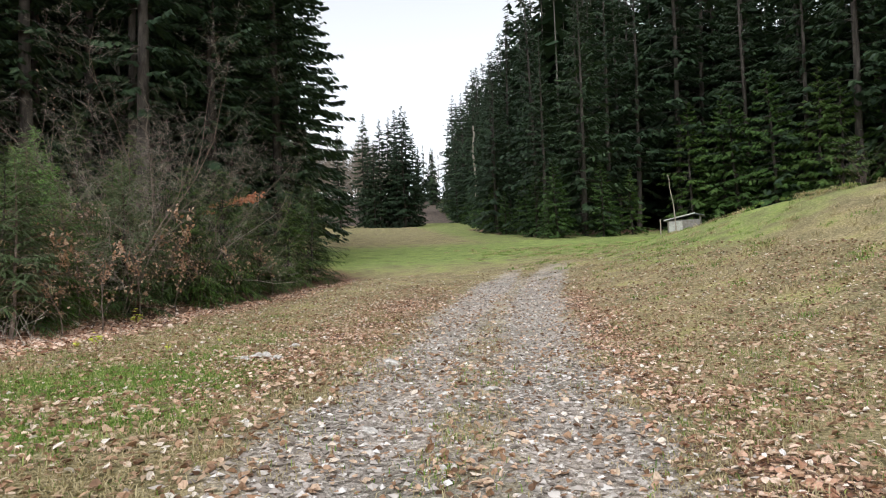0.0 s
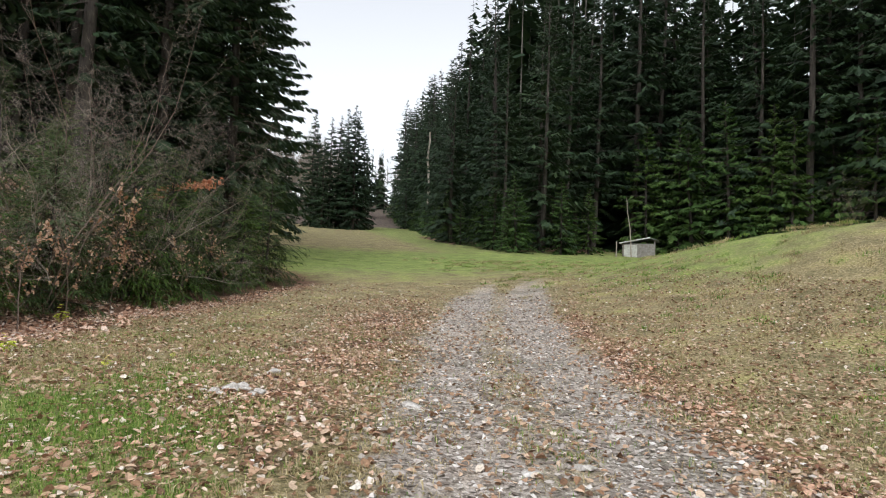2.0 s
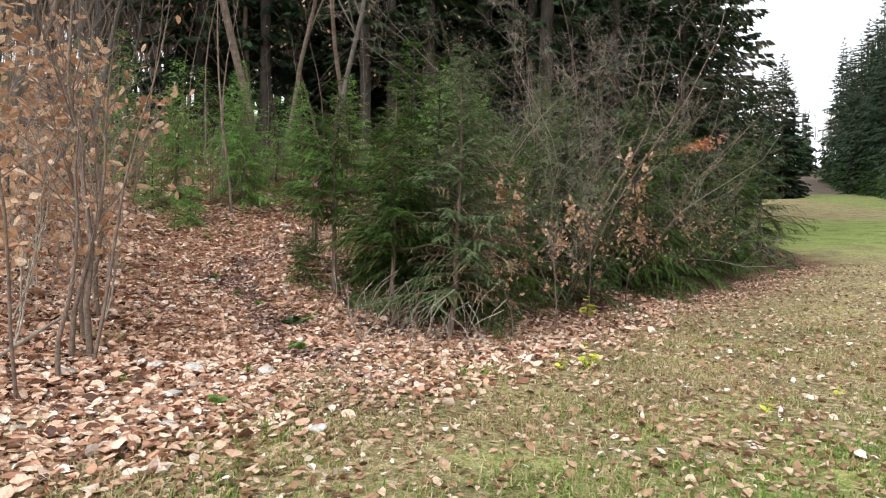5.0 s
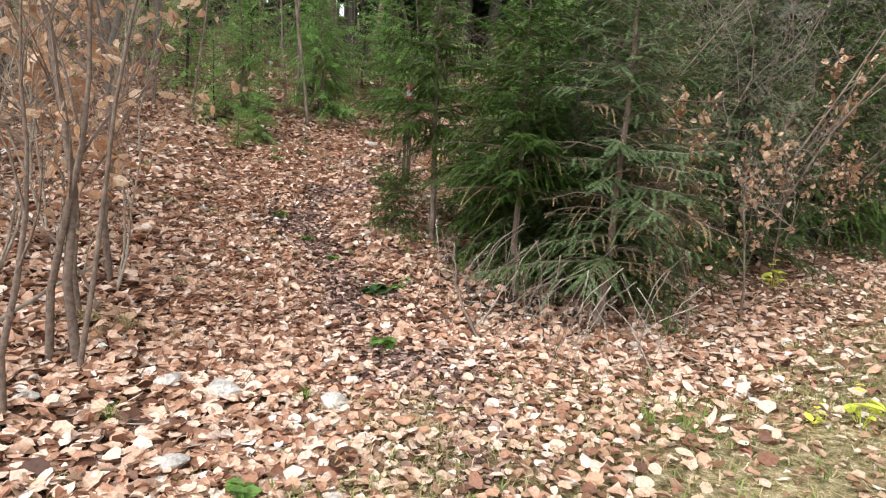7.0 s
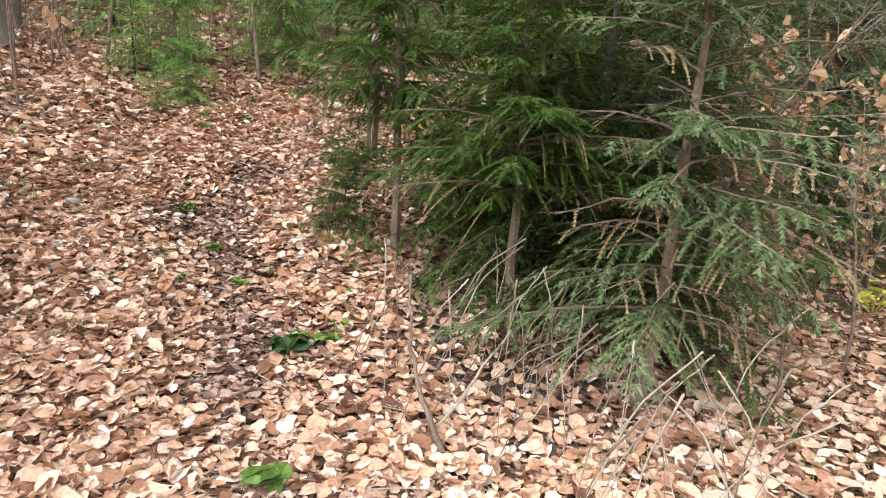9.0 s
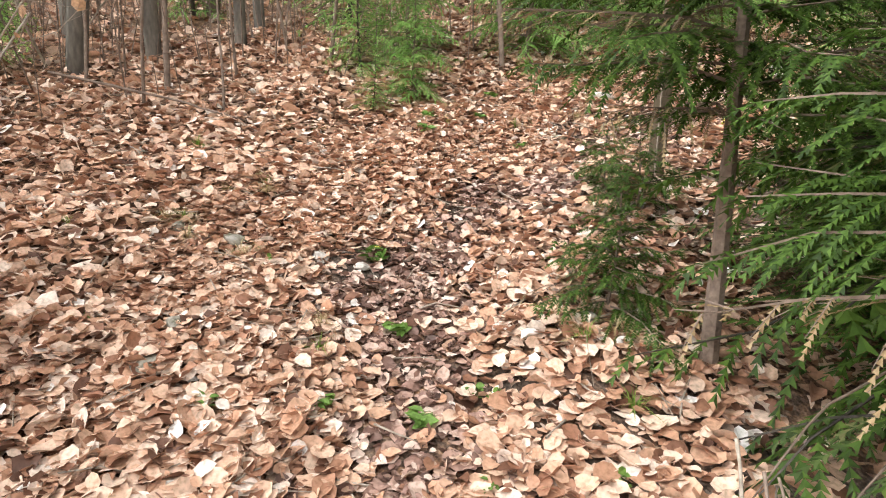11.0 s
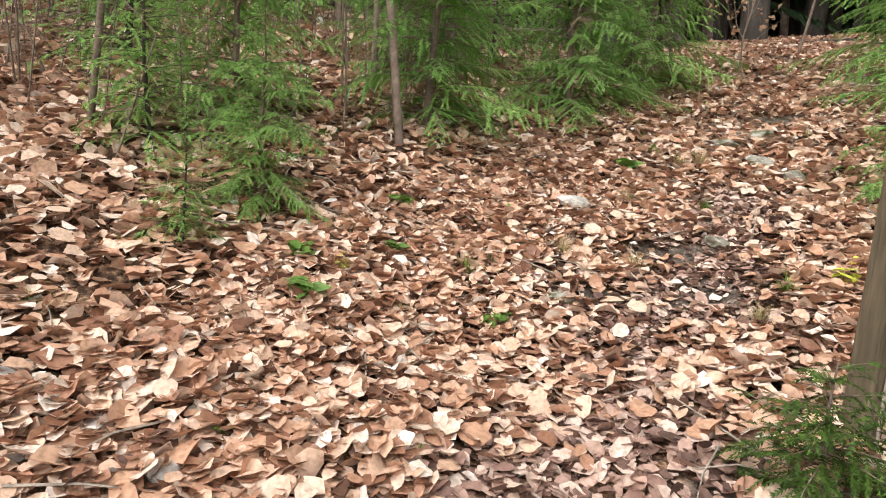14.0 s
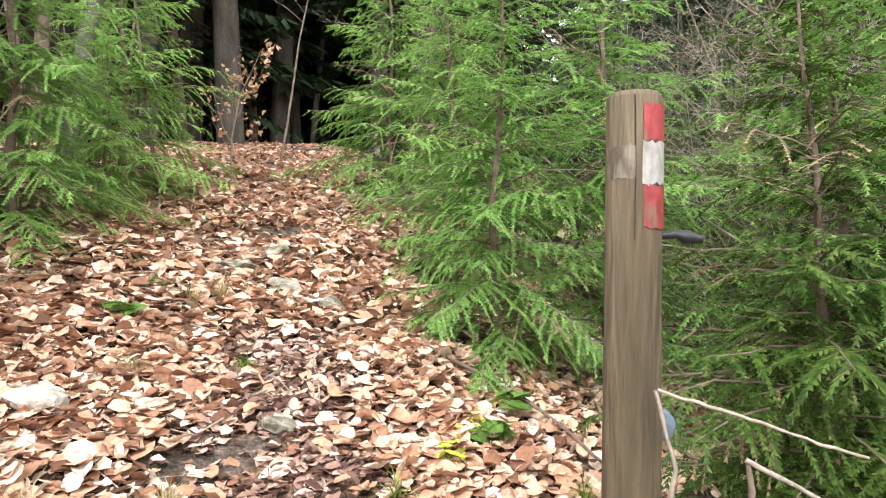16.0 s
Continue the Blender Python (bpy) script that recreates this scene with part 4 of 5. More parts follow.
mossy = [(-8.79, 12.59, 0.2), (-8.48, 12.36, 0.2), (-9.58, 13.17, 0.24), (-6.15, 8.72, 0.26), (-9.87, 19.72, 0.42), (-9.6, 20.1, 0.34), (-9.45, 19.45, 0.36), (-9.27, 17.44, 0.2), (-9.75, 16.24, 0.18), (-10.05, 16.3, 0.12), (-9.1, 19.0, 0.3), (-9.93, 12.9, 0.22)]
rocks([rock(260 + i, s, 0.42, "stone", "mossy grey stone half sunk in the leaves", "mossy stones", M_STONE_MOSS) for i, (x, y, s) in enumerate(mossy)], mossy, 0.08)


# ---- way post ----
M_WOOD = surface("weathered_post_wood", [(0.3, (0.075, 0.058, 0.034)), (0.5, (0.13, 0.10, 0.063)), (0.72, (0.21, 0.17, 0.115))], 9, 0.9, 0.8, 55, (1, 1, 0.12))
M_RED = surface("chipped_red_paint", [(0.32, (0.17, 0.12, 0.08)), (0.44, (0.27, 0.05, 0.05)), (0.8, (0.34, 0.06, 0.06))], 22, 0.6, 0.3, 80, (1, 1, 0.4))
M_WHITE = surface("chipped_white_paint", [(0.3, (0.22, 0.20, 0.165)), (0.42, (0.33, 0.31, 0.285)), (0.8, (0.43, 0.415, 0.395))], 22, 0.6, 0.3, 80, (1, 1, 0.4))
M_FADED = surface("faded_white_paint", [(0.42, (0.12, 0.098, 0.065)), (0.6, (0.23, 0.205, 0.16)), (0.8, (0.32, 0.29, 0.24))], 20, 0.8, 0.3, 80, (1, 1, 0.3))
M_FADED_RED = surface("faded_red_paint", [(0.36, (0.17, 0.12, 0.085)), (0.55, (0.27, 0.12, 0.085)), (0.75, (0.36, 0.16, 0.12))], 20, 0.8, 0.3, 80, (1, 1, 0.3))
M_PLASTIC = surface("grey_blue_plastic", [(0.3, (0.10, 0.13, 0.18)), (0.7, (0.17, 0.21, 0.27))], 12, 0.45, 0.1, 60)
M_BLACK = surface("black_plastic", [(0.3, (0.012, 0.012, 0.014)), (0.7, (0.03, 0.03, 0.032))], 12, 0.4, 0.1, 60)
PX, PY, P_TOP, P_R = -8.443, 15.895, 2.843, 0.057
post = empty("way_post", "weathered round wooden post with red-white-red trail marking beside the path", "post")
p_foot = float(land(PX, PY)) - 0.3
post.location = (PX - 0.022, PY, p_foot)
post.rotation_euler = (0, 0.013, 0)
g = Geo()
hts = np.array([0, 0.3, 0.7, 1.1, 1.4, P_TOP - p_foot - 0.012, P_TOP - p_foot, P_TOP - p_foot + 0.001])
g.tube(np.column_stack([np.zeros((8, 2)) + np.array([0.0, 0.0]), hts]), P_R * np.array([1.12, 1.09, 1.05, 1.03, 1.0, 1.0, 0.9, 0.01]), 28)
part("shaft", g, M_WOOD, post, "grey-brown weathered shaft", True)


def band(name, z0, z1, a0, a1, material, label, lift=0.0022):
    """A brushed field of paint round part of the post, with uneven edges."""
    r = np.random.default_rng(int(z0 * 1000) % 997)
    k = 14
    a = np.radians(np.linspace(a0, a1, k))
    q = Geo()
    rows = []
    for z, wob in ((z0, 0.004), (z1, 0.004)):
        rows.append(np.column_stack([np.cos(a) * (P_R + lift), np.sin(a) * (P_R + lift), z - p_foot + r.normal(0, wob, k) * 0.6]))
    q.add(np.concatenate(rows), [(i, i + 1, k + i + 1, k + i) for i in range(k - 1)])
    part(name, q, material, post, label, True)


band("red_band", 2.742, 2.815, -98, -18, M_RED, "upper red field")
band("white_band", 2.653, 2.739, -100, -15, M_WHITE, "white field")
band("red_band", 2.566, 2.650, -97, -14, M_RED, "lower red field")
band("faded_band", 2.665, 2.73, -185, -112, M_FADED, "faded old white paint", 0.0008)
g = Geo()
g.tube([(-0.0573 * 0.40, -0.0573 * 0.915, P_TOP - p_foot - 0.3), (-0.0567 * 0.38, -0.0567 * 0.92, P_TOP - p_foot - 0.15), (-0.056 * 0.42, -0.056 * 0.905, P_TOP - p_foot - 0.012)], [0.0006, 0.0016, 0.002], 5)
part("crack", g, M_BLACK, post, "dark drying crack")
tx, ty = 0.90, -0.43
g = Geo()
g.tube([(tx * 0.05, ty * 0.05, 2.552 - p_foot), (tx * 0.085, ty * 0.085, 2.556 - p_foot), (tx * 0.10, ty * 0.10, 2.55 - p_foot), (tx * 0.135, ty * 0.135, 2.545 - p_foot)], [0.008, 0.009, 0.015, 0.008], 10)
part("wire_holder", g, M_BLACK, post, "black fence wire holder", True)
cx, cy, cz = 0.085, 0.055, 2.155 - p_foot
fx, fy = -0.35, -0.93
g = Geo()
g.tube([(cx - fx * 0.05, cy - fy * 0.05, cz), (cx + fx * 0.0, cy + fy * 0.0, cz), (cx + fx * 0.035, cy + fy * 0.035, cz), (cx + fx * 0.04, cy + fy * 0.04, cz), (cx + fx * 0.041, cy + fy * 0.041, cz), (cx + fx * 0.028, cy + fy * 0.028, cz)], [0.022, 0.033, 0.034, 0.028, 0.012, 0.009], 18)
part("ring_holder", g, M_PLASTIC, post, "round blue-grey plastic wire holder", True)


# ---- sticks ----
def stick(pts, r0, r1, label, material=None, name="fallen_branch", group="sticks", sides=6, seed=1):
    r = np.random.default_rng(seed)
    pts = np.array(pts, float)
    u = np.linspace(0, 1, len(pts))
    uu = np.linspace(0, 1, len(pts) * 4)
    p = np.stack([np.interp(uu, u, pts[:, j]) for j in range(3)], 1) + r.normal(0, r0 * 0.35, (len(uu), 3))
    g = Geo()
    base = p[0].copy()
    g.tube(p - base, np.linspace(r0, r1, len(uu)) * r.uniform(0.85, 1.15, len(uu)), sides)
    ob = part(name, g, material or M_TWIG_PALE, None, "", True)
    ob.location = base
    return tagged(ob, label, "branch", group)


def on(x, y, h=0.02):
    return tuple(at_land(x, y, h))


stick([(PX + 0.035, PY - 0.075, 1.35), (PX + 0.03, PY - 0.082, 1.9), (PX + 0.035, PY - 0.088, 2.1), (PX - 0.005, PY - 0.095, 2.255)], 0.006, 0.004, "thin bleached stem leaning on the way post", name="dry_stem")
stick([(PX - 0.005, PY - 0.095, 2.255), (PX + 0.1, PY - 0.15, 2.225), (PX + 0.2, PY - 0.20, 2.19), (PX + 0.315, PY - 0.25, 2.155)], 0.004, 0.0028, "thin bleached stem bent away from the way post", name="dry_stem", seed=3)
stick([(-7.98, 16.1, 1.1), (-8.0, 16.12, 1.6), (-8.02, 16.14, 1.98)], 0.012, 0.008, "upright brown dry stem near the way post", M_TWIG, name="dry_stem")
stick([(-8.02, 16.14, 1.99), (-7.85, 16.05, 1.9), (-7.6, 15.95, 1.74), (-7.35, 15.85, 1.68)], 0.007, 0.003, "pale forked twig hanging near the way post", name="dry_stem")
stick([on(-7.3, 16.6, 0.03), on(-7.9, 16.2, 0.05), on(-8.25, 16.15, 0.04)], 0.02, 0.012, "brown broken branch lying behind the post", M_TWIG)
stick([on(-8.6, 18.2, 0.06), on(-8.1, 17.7, 0.1), on(-7.6, 17.1, 0.05)], 0.014, 0.006, "brown twig lying beside the path", M_TWIG)
stick([on(-7.35, 9.1, 0.12), on(-7.6, 9.9, 0.3), on(-8.15, 10.95, 0.32)], 0.022, 0.012, "pale peeled branch leaning in the leaves")
stick([on(-5.5, 12.6), (-5.75, 12.75, 0.5), (-5.95, 12.95, 0.75), (-6.05, 13.1, 1.0)], 0.017, 0.006, "bent brown dead branch under the firs", M_TWIG)
stick([on(-5.62, 12.7), (-5.55, 12.9, 0.45), (-5.4, 13.1, 0.8)], 0.012, 0.005, "grey dead twig under the firs")
stick([on(-4.1, 12.9), (-4.4, 13.2, 0.5), (-4.9, 13.4, 0.75)], 0.008, 0.004, "thin dead twig under the firs")
stick([on(-3.6, 13.2), (-4.2, 13.3, 0.35), (-4.6, 13.6, 0.8)], 0.007, 0.003, "thin pale twig hanging to the ground")
stick([on(-13.0, 12.6, 0.3), on(-12.0, 13.4, 0.15), on(-11.3, 13.9, 0.03)], 0.016, 0.008, "brown dead branch lying in the wood", M_TWIG)
stick([on(-12.9, 12.2, 0.5), on(-13.7, 12.6, 0.8), on(-14.6, 12.5, 0.3)], 0.014, 0.006, "pale arched twig in the wood")
stick([on(-8.4, 27.2, 0.03), on(-9.2, 27.3, 0.06), on(-10.0, 27.2, 0.03)], 0.055, 0.045, "dark fallen log across the path's top", M_BARK, "fallen_log", sides=9)
stick([on(-8.35, 24.8, -0.1), (-8.4, 24.85, float(land(-8.4, 24.8)) + 0.5), (-8.45, 24.9, float(land(-8.4, 24.8)) + 1.1)], 0.05, 0.045, "pale broken stake beside the path", name="stake")

r2 = np.random.default_rng(55)
for _ in range(60):
    a, d = r2.uniform(0, 6.28), r2.uniform(0.1, 0.9)
    bx, by = (-5.75, 13.75) if r2.random() < 0.6 else (-4.6, 13.3)
    x0, y0 = bx + math.cos(a) * d, by + math.sin(a) * d * 0.8
    a2, l2, h2 = r2.uniform(3.6, 5.6), r2.uniform(0.3, 0.8), r2.uniform(0.3, 0.9)
    x1, y1 = x0 + math.cos(a2) * l2, y0 + math.sin(a2) * l2
    stick([(x0, y0, float(land(x0, y0)) + h2), ((x0 + x1) / 2, (y0 + y1) / 2, float(land(x0, y0)) + h2 * 0.75), (x1, y1, float(land(x1, y1)) + 0.01)], 0.006, 0.002, "thin dead twig hanging under the firs", M_TWIG_PALE if r2.random() < 0.5 else M_TWIG, "dead_twig", "dead twigs under the firs", 4, int(r2.integers(1, 999)))


# ---- herbs, tufts, flowers ----
def herb(seed, leaves, size, label, material=None, flower=0, height=0.06, name="herb", category="plant", group="", petal=None):
    r = np.random.default_rng(seed)
    thing = empty(name, label, category, group)
    g = Geo()
    a = np.linspace(0, 6.28, leaves, endpoint=False) + r.normal(0, 0.3, leaves)
    ctr = np.column_stack([np.cos(a) * size * 0.55, np.sin(a) * size * 0.55, height * r.uniform(0.3, 1.0, leaves)])
    g.add(*leaf_cloud(r, ctr, size * 0.55, (0, 0, 1.0), 0.35, 0.3, 1.9))
    st = Geo()
    for c in ctr:
        st.tube([(0, 0, -0.02), c], [0.002, 0.0012], 3)
    part("stem", st, material or M_HERB, thing)
    part("leaves", g, material or M_HERB, thing)
    for _ in range(flower):
        q = Geo()
        c = np.array([r.normal(0, size * 0.3), r.normal(0, size * 0.3), height + r.uniform(0.02, 0.05)])
        b = np.linspace(0, 6.28, 5, endpoint=False)
        q.add(*leaf_cloud(r, c + np.column_stack([np.cos(b), np.sin(b), 0 * b]) * 0.012, 0.02, (0, 0, 1.0), 0.2, 0.2, 1.1))
        part("flower", q, petal or M_YELLOW, thing, "small open flower")
    return thing


herb(301, 9, 0.11, "primrose with broad green leaves and a yellow flower", flower=1, height=0.07, name="primrose", group="").matrix_basis = place(-8.95, 13.78, 0, 1.0, 0.0)
M_WHITE_PETAL = foliage("white_petal", [(0.0, (0.74, 0.75, 0.70)), (1.0, (0.86, 0.86, 0.82))], 0.3)
M_DARK_HERB = foliage("dark_herb_leaf", [(0.0, (0.02, 0.05, 0.014)), (1.0, (0.06, 0.12, 0.035))], 0.2, 0.4)
herb(302, 16, 0.2, "dark green leafy plant with small white flowers among fallen leaves", M_DARK_HERB, 4, 0.14, "white_flower", "plant", "", M_WHITE_PETAL).matrix_basis = place(-6.80, 12.88, 0, 0.8, 0.0)
spread(lambda: herb(303, 9, 0.09, "small green herb among fallen leaves", height=0.09, group="herbs in the leaves"), [place(x, y, r, s, 0) for x, y, r, s in (
    (-10.75, 15.5, 0, 1.0), (-10.5, 15.28, 1, 1.1), (-8.25, 13.5, 2, 0.8), (-9.9, 15.9, 3, 0.9), (-10.6, 16.0, 1, 0.8), (-8.4, 17.3, 2, 1.2), (-8.2, 17.7, 4, 1.3), (-6.8, 12.95, 5, 1.0), (-6.65, 13.05, 2, 0.9), (-8.15, 16.25, 2, 0.9), (-7.6, 13.2, 1, 0.8), (-7.9, 12.9, 4, 0.7), (-10.9, 16.4, 2, 0.85), (-9.0, 12.2, 1, 0.6), (-10.2, 18.4, 1, 1.2), (-5.4, 9.9, 1, 1.0), (-6.0, 11.9, 2, 1.2))])
spread(lambda: herb(305, 10, 0.08, "yellow-green leafy herb with yellow tops", M_LIME, 2, 0.12, "yellow_herb", "plant", "yellow herbs"), [place(x, y, r, s, 0) for x, y, r, s in (
    (-2.74, 12.67, 0, 1.7), (-3.46, 17.0, 1, 2.2), (-1.08, 11.55, 2, 0.9), (-8.6, 17.1, 3, 0.9), (-8.45, 17.35, 1, 0.8), (-3.0, 12.5, 2, 1.0), (-0.4, 12.5, 1, 0.7), (-10.6, 15.6, 2, 0.6))])


def tuft(seed, n, size, label, material):
    r = np.random.default_rng(seed)
    g = Geo()
    a, d = r.uniform(0, 6.28, n), r.uniform(0, 0.02, n)
    add_blades(g, blade_cloud(r, np.column_stack([np.cos(a) * d, np.sin(a) * d, 0 * a]), size, 0.0045, 1.0))
    return tagged(part("grass_tuft", g, material), label, "grass tuft", "tufts in the leaves")


spread(lambda: tuft(320, 60, 0.2, "bleached dry grass tuft in the leaves", M_STRAW), [place(x, y, r, s, 0) for x, y, r, s in (
    (-10.0, 12.85, 0, 1.1), (-9.35, 13.1, 1, 0.9), (-10.05, 13.55, 2, 0.9), (-10.25, 13.6, 4, 0.7), (-9.76, 18.82, 2, 1.3), (-9.9, 18.7, 3, 1.0), (-9.95, 16.7, 2, 1.1), (-8.5, 13.2, 2, 0.7), (-9.6, 16.9, 1, 0.9), (-7.8, 10.6, 3, 1.5), (-7.5, 10.7, 2, 1.3), (-10.0, 17.9, 5, 0.9), (-8.9, 16.6, 1, 0.8))])
spread(lambda: tuft(321, 50, 0.16, "green grass tuft in the leaves", M_GRASS), [place(x, y, r, s, 0) for x, y, r, s in (
    (-9.98, 12.95, 0, 1.0), (-9.3, 13.2, 1, 0.7), (-10.15, 13.6, 2, 0.8), (-8.3, 13.1, 3, 0.8), (-5.9, 10.9, 3, 0.9), (-9.5, 18.0, 3, 0.9), (-6.6, 10.0, 1, 1.0), (-8.1, 17.0, 1, 1.1))])

r3 = np.random.default_rng(91)


def beside_trail(n, near, far):
    """Spots within a band on either side of the trail."""
    out = []
    while len(out) < n:
        x, y = r3.uniform(-12.5, -4.5), r3.uniform(10, 22)
        if near < float(line_gap(x, y, TRAIL)) < far and float(wood_edge(y)) - x > 1.5 and math.hypot(x - PX, y - PY) > 0.3:
            out.append((x, y))
    return out


spread(lambda: herb(307, 7, 0.07, "tiny green seedling pushing through the leaves", height=0.07, name="seedling", group="seedlings in the leaves"), [place(x, y, r3.uniform(0, 6.28), r3.uniform(0.6, 1.3), 0) for x, y in beside_trail(34, 0.35, 2.6)])
spread(lambda: tuft(323, 34, 0.13, "small bleached grass tuft between the leaves", M_STRAW), [place(x, y, r3.uniform(0, 6.28), r3.uniform(0.6, 1.4), 0) for x, y in beside_trail(34, 0.3, 2.4)])
spread(lambda: tuft(324, 30, 0.11, "short green grass tuft between the leaves", M_GRASS), [place(x, y, r3.uniform(0, 6.28), r3.uniform(0.6, 1.3), 0) for x, y in beside_trail(22, 0.3, 2.4)])
small = [(x, y, r3.uniform(0.06, 0.13)) for x, y in beside_trail(22, 0.0, 2.0)]
rocks([rock(280 + i, s, 0.5, "stone", "small pale stone showing between the leaves", "small stones on the path") for i, (x, y, s) in enumerate(small)], small, 0.35)

# ---- shed and stakes by the far wood ----
M_PLANK_PALE = surface("pale_boards", [(0.3, (0.36, 0.35, 0.30)), (0.7, (0.54, 0.53, 0.47))], 3, 0.9, 0.4, 14, (1, 6, 1))
M_PLANK = surface("dull_weathered_boards", [(0.3, (0.15, 0.135, 0.115)), (0.7, (0.27, 0.25, 0.22))], 3, 0.9, 0.4, 14, (1, 6, 1))
M_ROOF = surface("dull_roof_felt", [(0.3, (0.10, 0.10, 0.10)), (0.7, (0.19, 0.19, 0.185))], 3, 0.9, 0.3, 20)
SX, SY = 35.2, 61.0
shed = empty("shed", "small weathered wooden shed with a pale door and low roof", "shed")
shed.matrix_basis = Matrix.LocRotScale(at_land(SX, SY, -0.3), Euler((0, 0, radians(-32))), Vector((0.85, 0.85, 0.8)))


def box_part(name, c, s, material, parent, label="", tilt=0.0):
    bm = bmesh.new()
    bmesh.ops.create_cube(bm, size=1.0)
    bmesh.ops.scale(bm, vec=s, verts=bm.verts)
    bmesh.ops.bevel(bm, geom=bm.edges[:], offset=min(s) * 0.08, segments=1, affect="EDGES")
    bmesh.ops.rotate(bm, matrix=Matrix.Rotation(tilt, 3, "Y"), verts=bm.verts)
    bmesh.ops.translate(bm, vec=c, verts=bm.verts)
    me = bpy.data.meshes.new(name)
    bm.to_mesh(me)
    bm.free()
    me.materials.append(material)
    ob = new(name, me)
    ob.parent = parent
    if label:
        ob["label"] = label
    return ob


box_part("wall", (0, -1.5, 1.0), (3.6, 0.12, 2.0), M_PLANK, shed)
box_part("wall", (0, 1.5, 1.0), (3.6, 0.12, 2.0), M_PLANK, shed)
box_part("wall", (-1.8, 0, 1.0), (0.12, 2.88, 2.0), M_PLANK, shed)
box_part("wall", (1.8, 0, 1.25), (0.12, 2.88, 2.5), M_PLANK, shed)
box_part("door", (-0.9, -1.575, 0.95), (1.5, 0.05, 1.8), M_PLANK_PALE, shed, "closed pale board door")
box_part("roof", (-0.45, 0, 2.42), (3.6, 3.6, 0.1), M_ROOF, shed, "grey felt roof", radians(-12))
box_part("roof", (1.75, 0, 2.58), (1.1, 3.6, 0.1), M_ROOF, shed, "grey felt roof", radians(18))
box_part("eave_board", (-0.45, -1.83, 2.40), (3.6, 0.04, 0.16), M_PLANK_PALE, shed, "pale board under the roof edge", radians(-12))
stick([tuple(at_land(31.4, 58.6, -0.1)), tuple(at_land(31.4, 58.6, 1.5))], 0.06, 0.05, "pale fence stake at the meadow edge", name="stake")
stick([tuple(at_land(33.6, 59.6, -0.1)), tuple(at_land(33.4, 59.7, 3.0)), tuple(at_land(33.0, 59.9, 6.0))], 0.07, 0.03, "thin pale dead trunk leaning by the shed", name="dead_tree")
stick([tuple(at_land(22.6, 110, -0.1)), tuple(at_land(22.6, 110, 9)), tuple(at_land(22.2, 110, 18))], 0.3, 0.14, "tall pale dead spruce trunk at the wood edge", name="dead_tree")

# ---- fallen leaves, grass, gravel ----
rng = np.random.default_rng(77)


def sown(n, x0, x1, y0, y1, chance):
    x, y = rng.uniform(x0, x1, n), rng.uniform(y0, y1, n)
    k = rng.random(n) < chance(x, y)
    return x[k], y[k]


def lay(x, y, lift):
    return np.column_stack([x, y, land(x, y) + lift])


x, y = sown(310000, -15, -2, 0.5, 31, lambda x, y: step(-2.3, 0.2, wood_edge(y) - x) * np.clip(1.25 * np.exp(-(line_gap(x, y, TRAIL) / 4.2) ** 2), 0.12, 1) * (1 - 0.8 * np.clip(soil_shade(x, y), 0, 1)))
more = sown(75000, -12, -4, 9.3, 18.5, lambda x, y: (line_gap(x, y, TRAIL) < 1.7) * (1 - 0.75 * np.clip(soil_shade(x, y), 0, 1)) * step(0, 1.5, wood_edge(y) - x))
x, y = np.concatenate([x, more[0]]), np.concatenate([y, more[1]])
# Leaves thinned right of the post so the painted shade shows.
keep = rng.random(len(x)) > 0.92 * np.exp(-((x + 7.1) / 1.3) ** 2 - ((y - 16.2) / 1.9) ** 2)
x, y = x[keep], y[keep]
gap = line_gap(x, y, TRAIL)
near = (gap < 1.7) & (y > 9.3) & (y < 18.5)
trod = gap + 0.35 * ripple(x, y, 3.1, 1.0) + rng.normal(0, 0.2, len(x)) < 0.34
g = Geo()
lift = rng.uniform(0.004, 0.05, len(x)) + 0.02 * ripple(x, y, 7.0, 0.3)
for sel, size, slot in ((near & ~trod, 0.057, 0), (near & trod, 0.044, 1)):
    add_blades(g, leaf_cloud_fine(rng, lay(x[sel], y[sel], lift[sel] * (1.0, 0.5)[slot]), size, 0.36), slot)
g.add(*leaf_cloud(rng, lay(x[~near], y[~near], lift[~near]), 0.066, (0, 0, 1.0), 0.42, 0.3, 1.4))
x, y = sown(60000, -30, -9, 6, 32, lambda x, y: step(4, 7, wood_edge(y) - x) * step(2.5, 5, line_gap(x, y, TRAIL)) * (0.25 + 0.5 * np.exp(-(line_gap(x, y, TRAIL) / 10) ** 2)))
g.add(*leaf_cloud(rng, lay(x, y, rng.uniform(0.004, 0.05, len(x))), 0.085, (0, 0, 1.0), 0.42, 0.35, 1.5))
tagged(part("leaf_litter", g, [M_LEAF, M_LEAF_TROD], smooth=True), "thick layer of pinkish-brown fallen beech leaves on the wood floor", "leaves", "", "stuff")


def meadow_leaf(x, y):
    a = 0.45 + 1.2 * litter_mask(x, y)
    return a * (1 - 0.62 * gravel_mask(x, y)) * (1 - 0.45 * step(0.5, 0.9, green_mask(x, y))) * (0.55 + 0.45 * step(-0.3, 0.5, ripple(x, y, 1.3, 3.0))) * (0.35 + 0.65 * np.exp(-((y - 5) / 11.0) ** 2)) * (1 - 0.8 * step(20, 30, y))


x, y = sown(330000, -6, 15, 0.5, 29, lambda x, y: meadow_leaf(x, y) * (x > wood_edge(y) - 0.3))
red = rng.random(len(x)) < 1.0 * litter_mask(x, y) - 0.1
g = Geo()
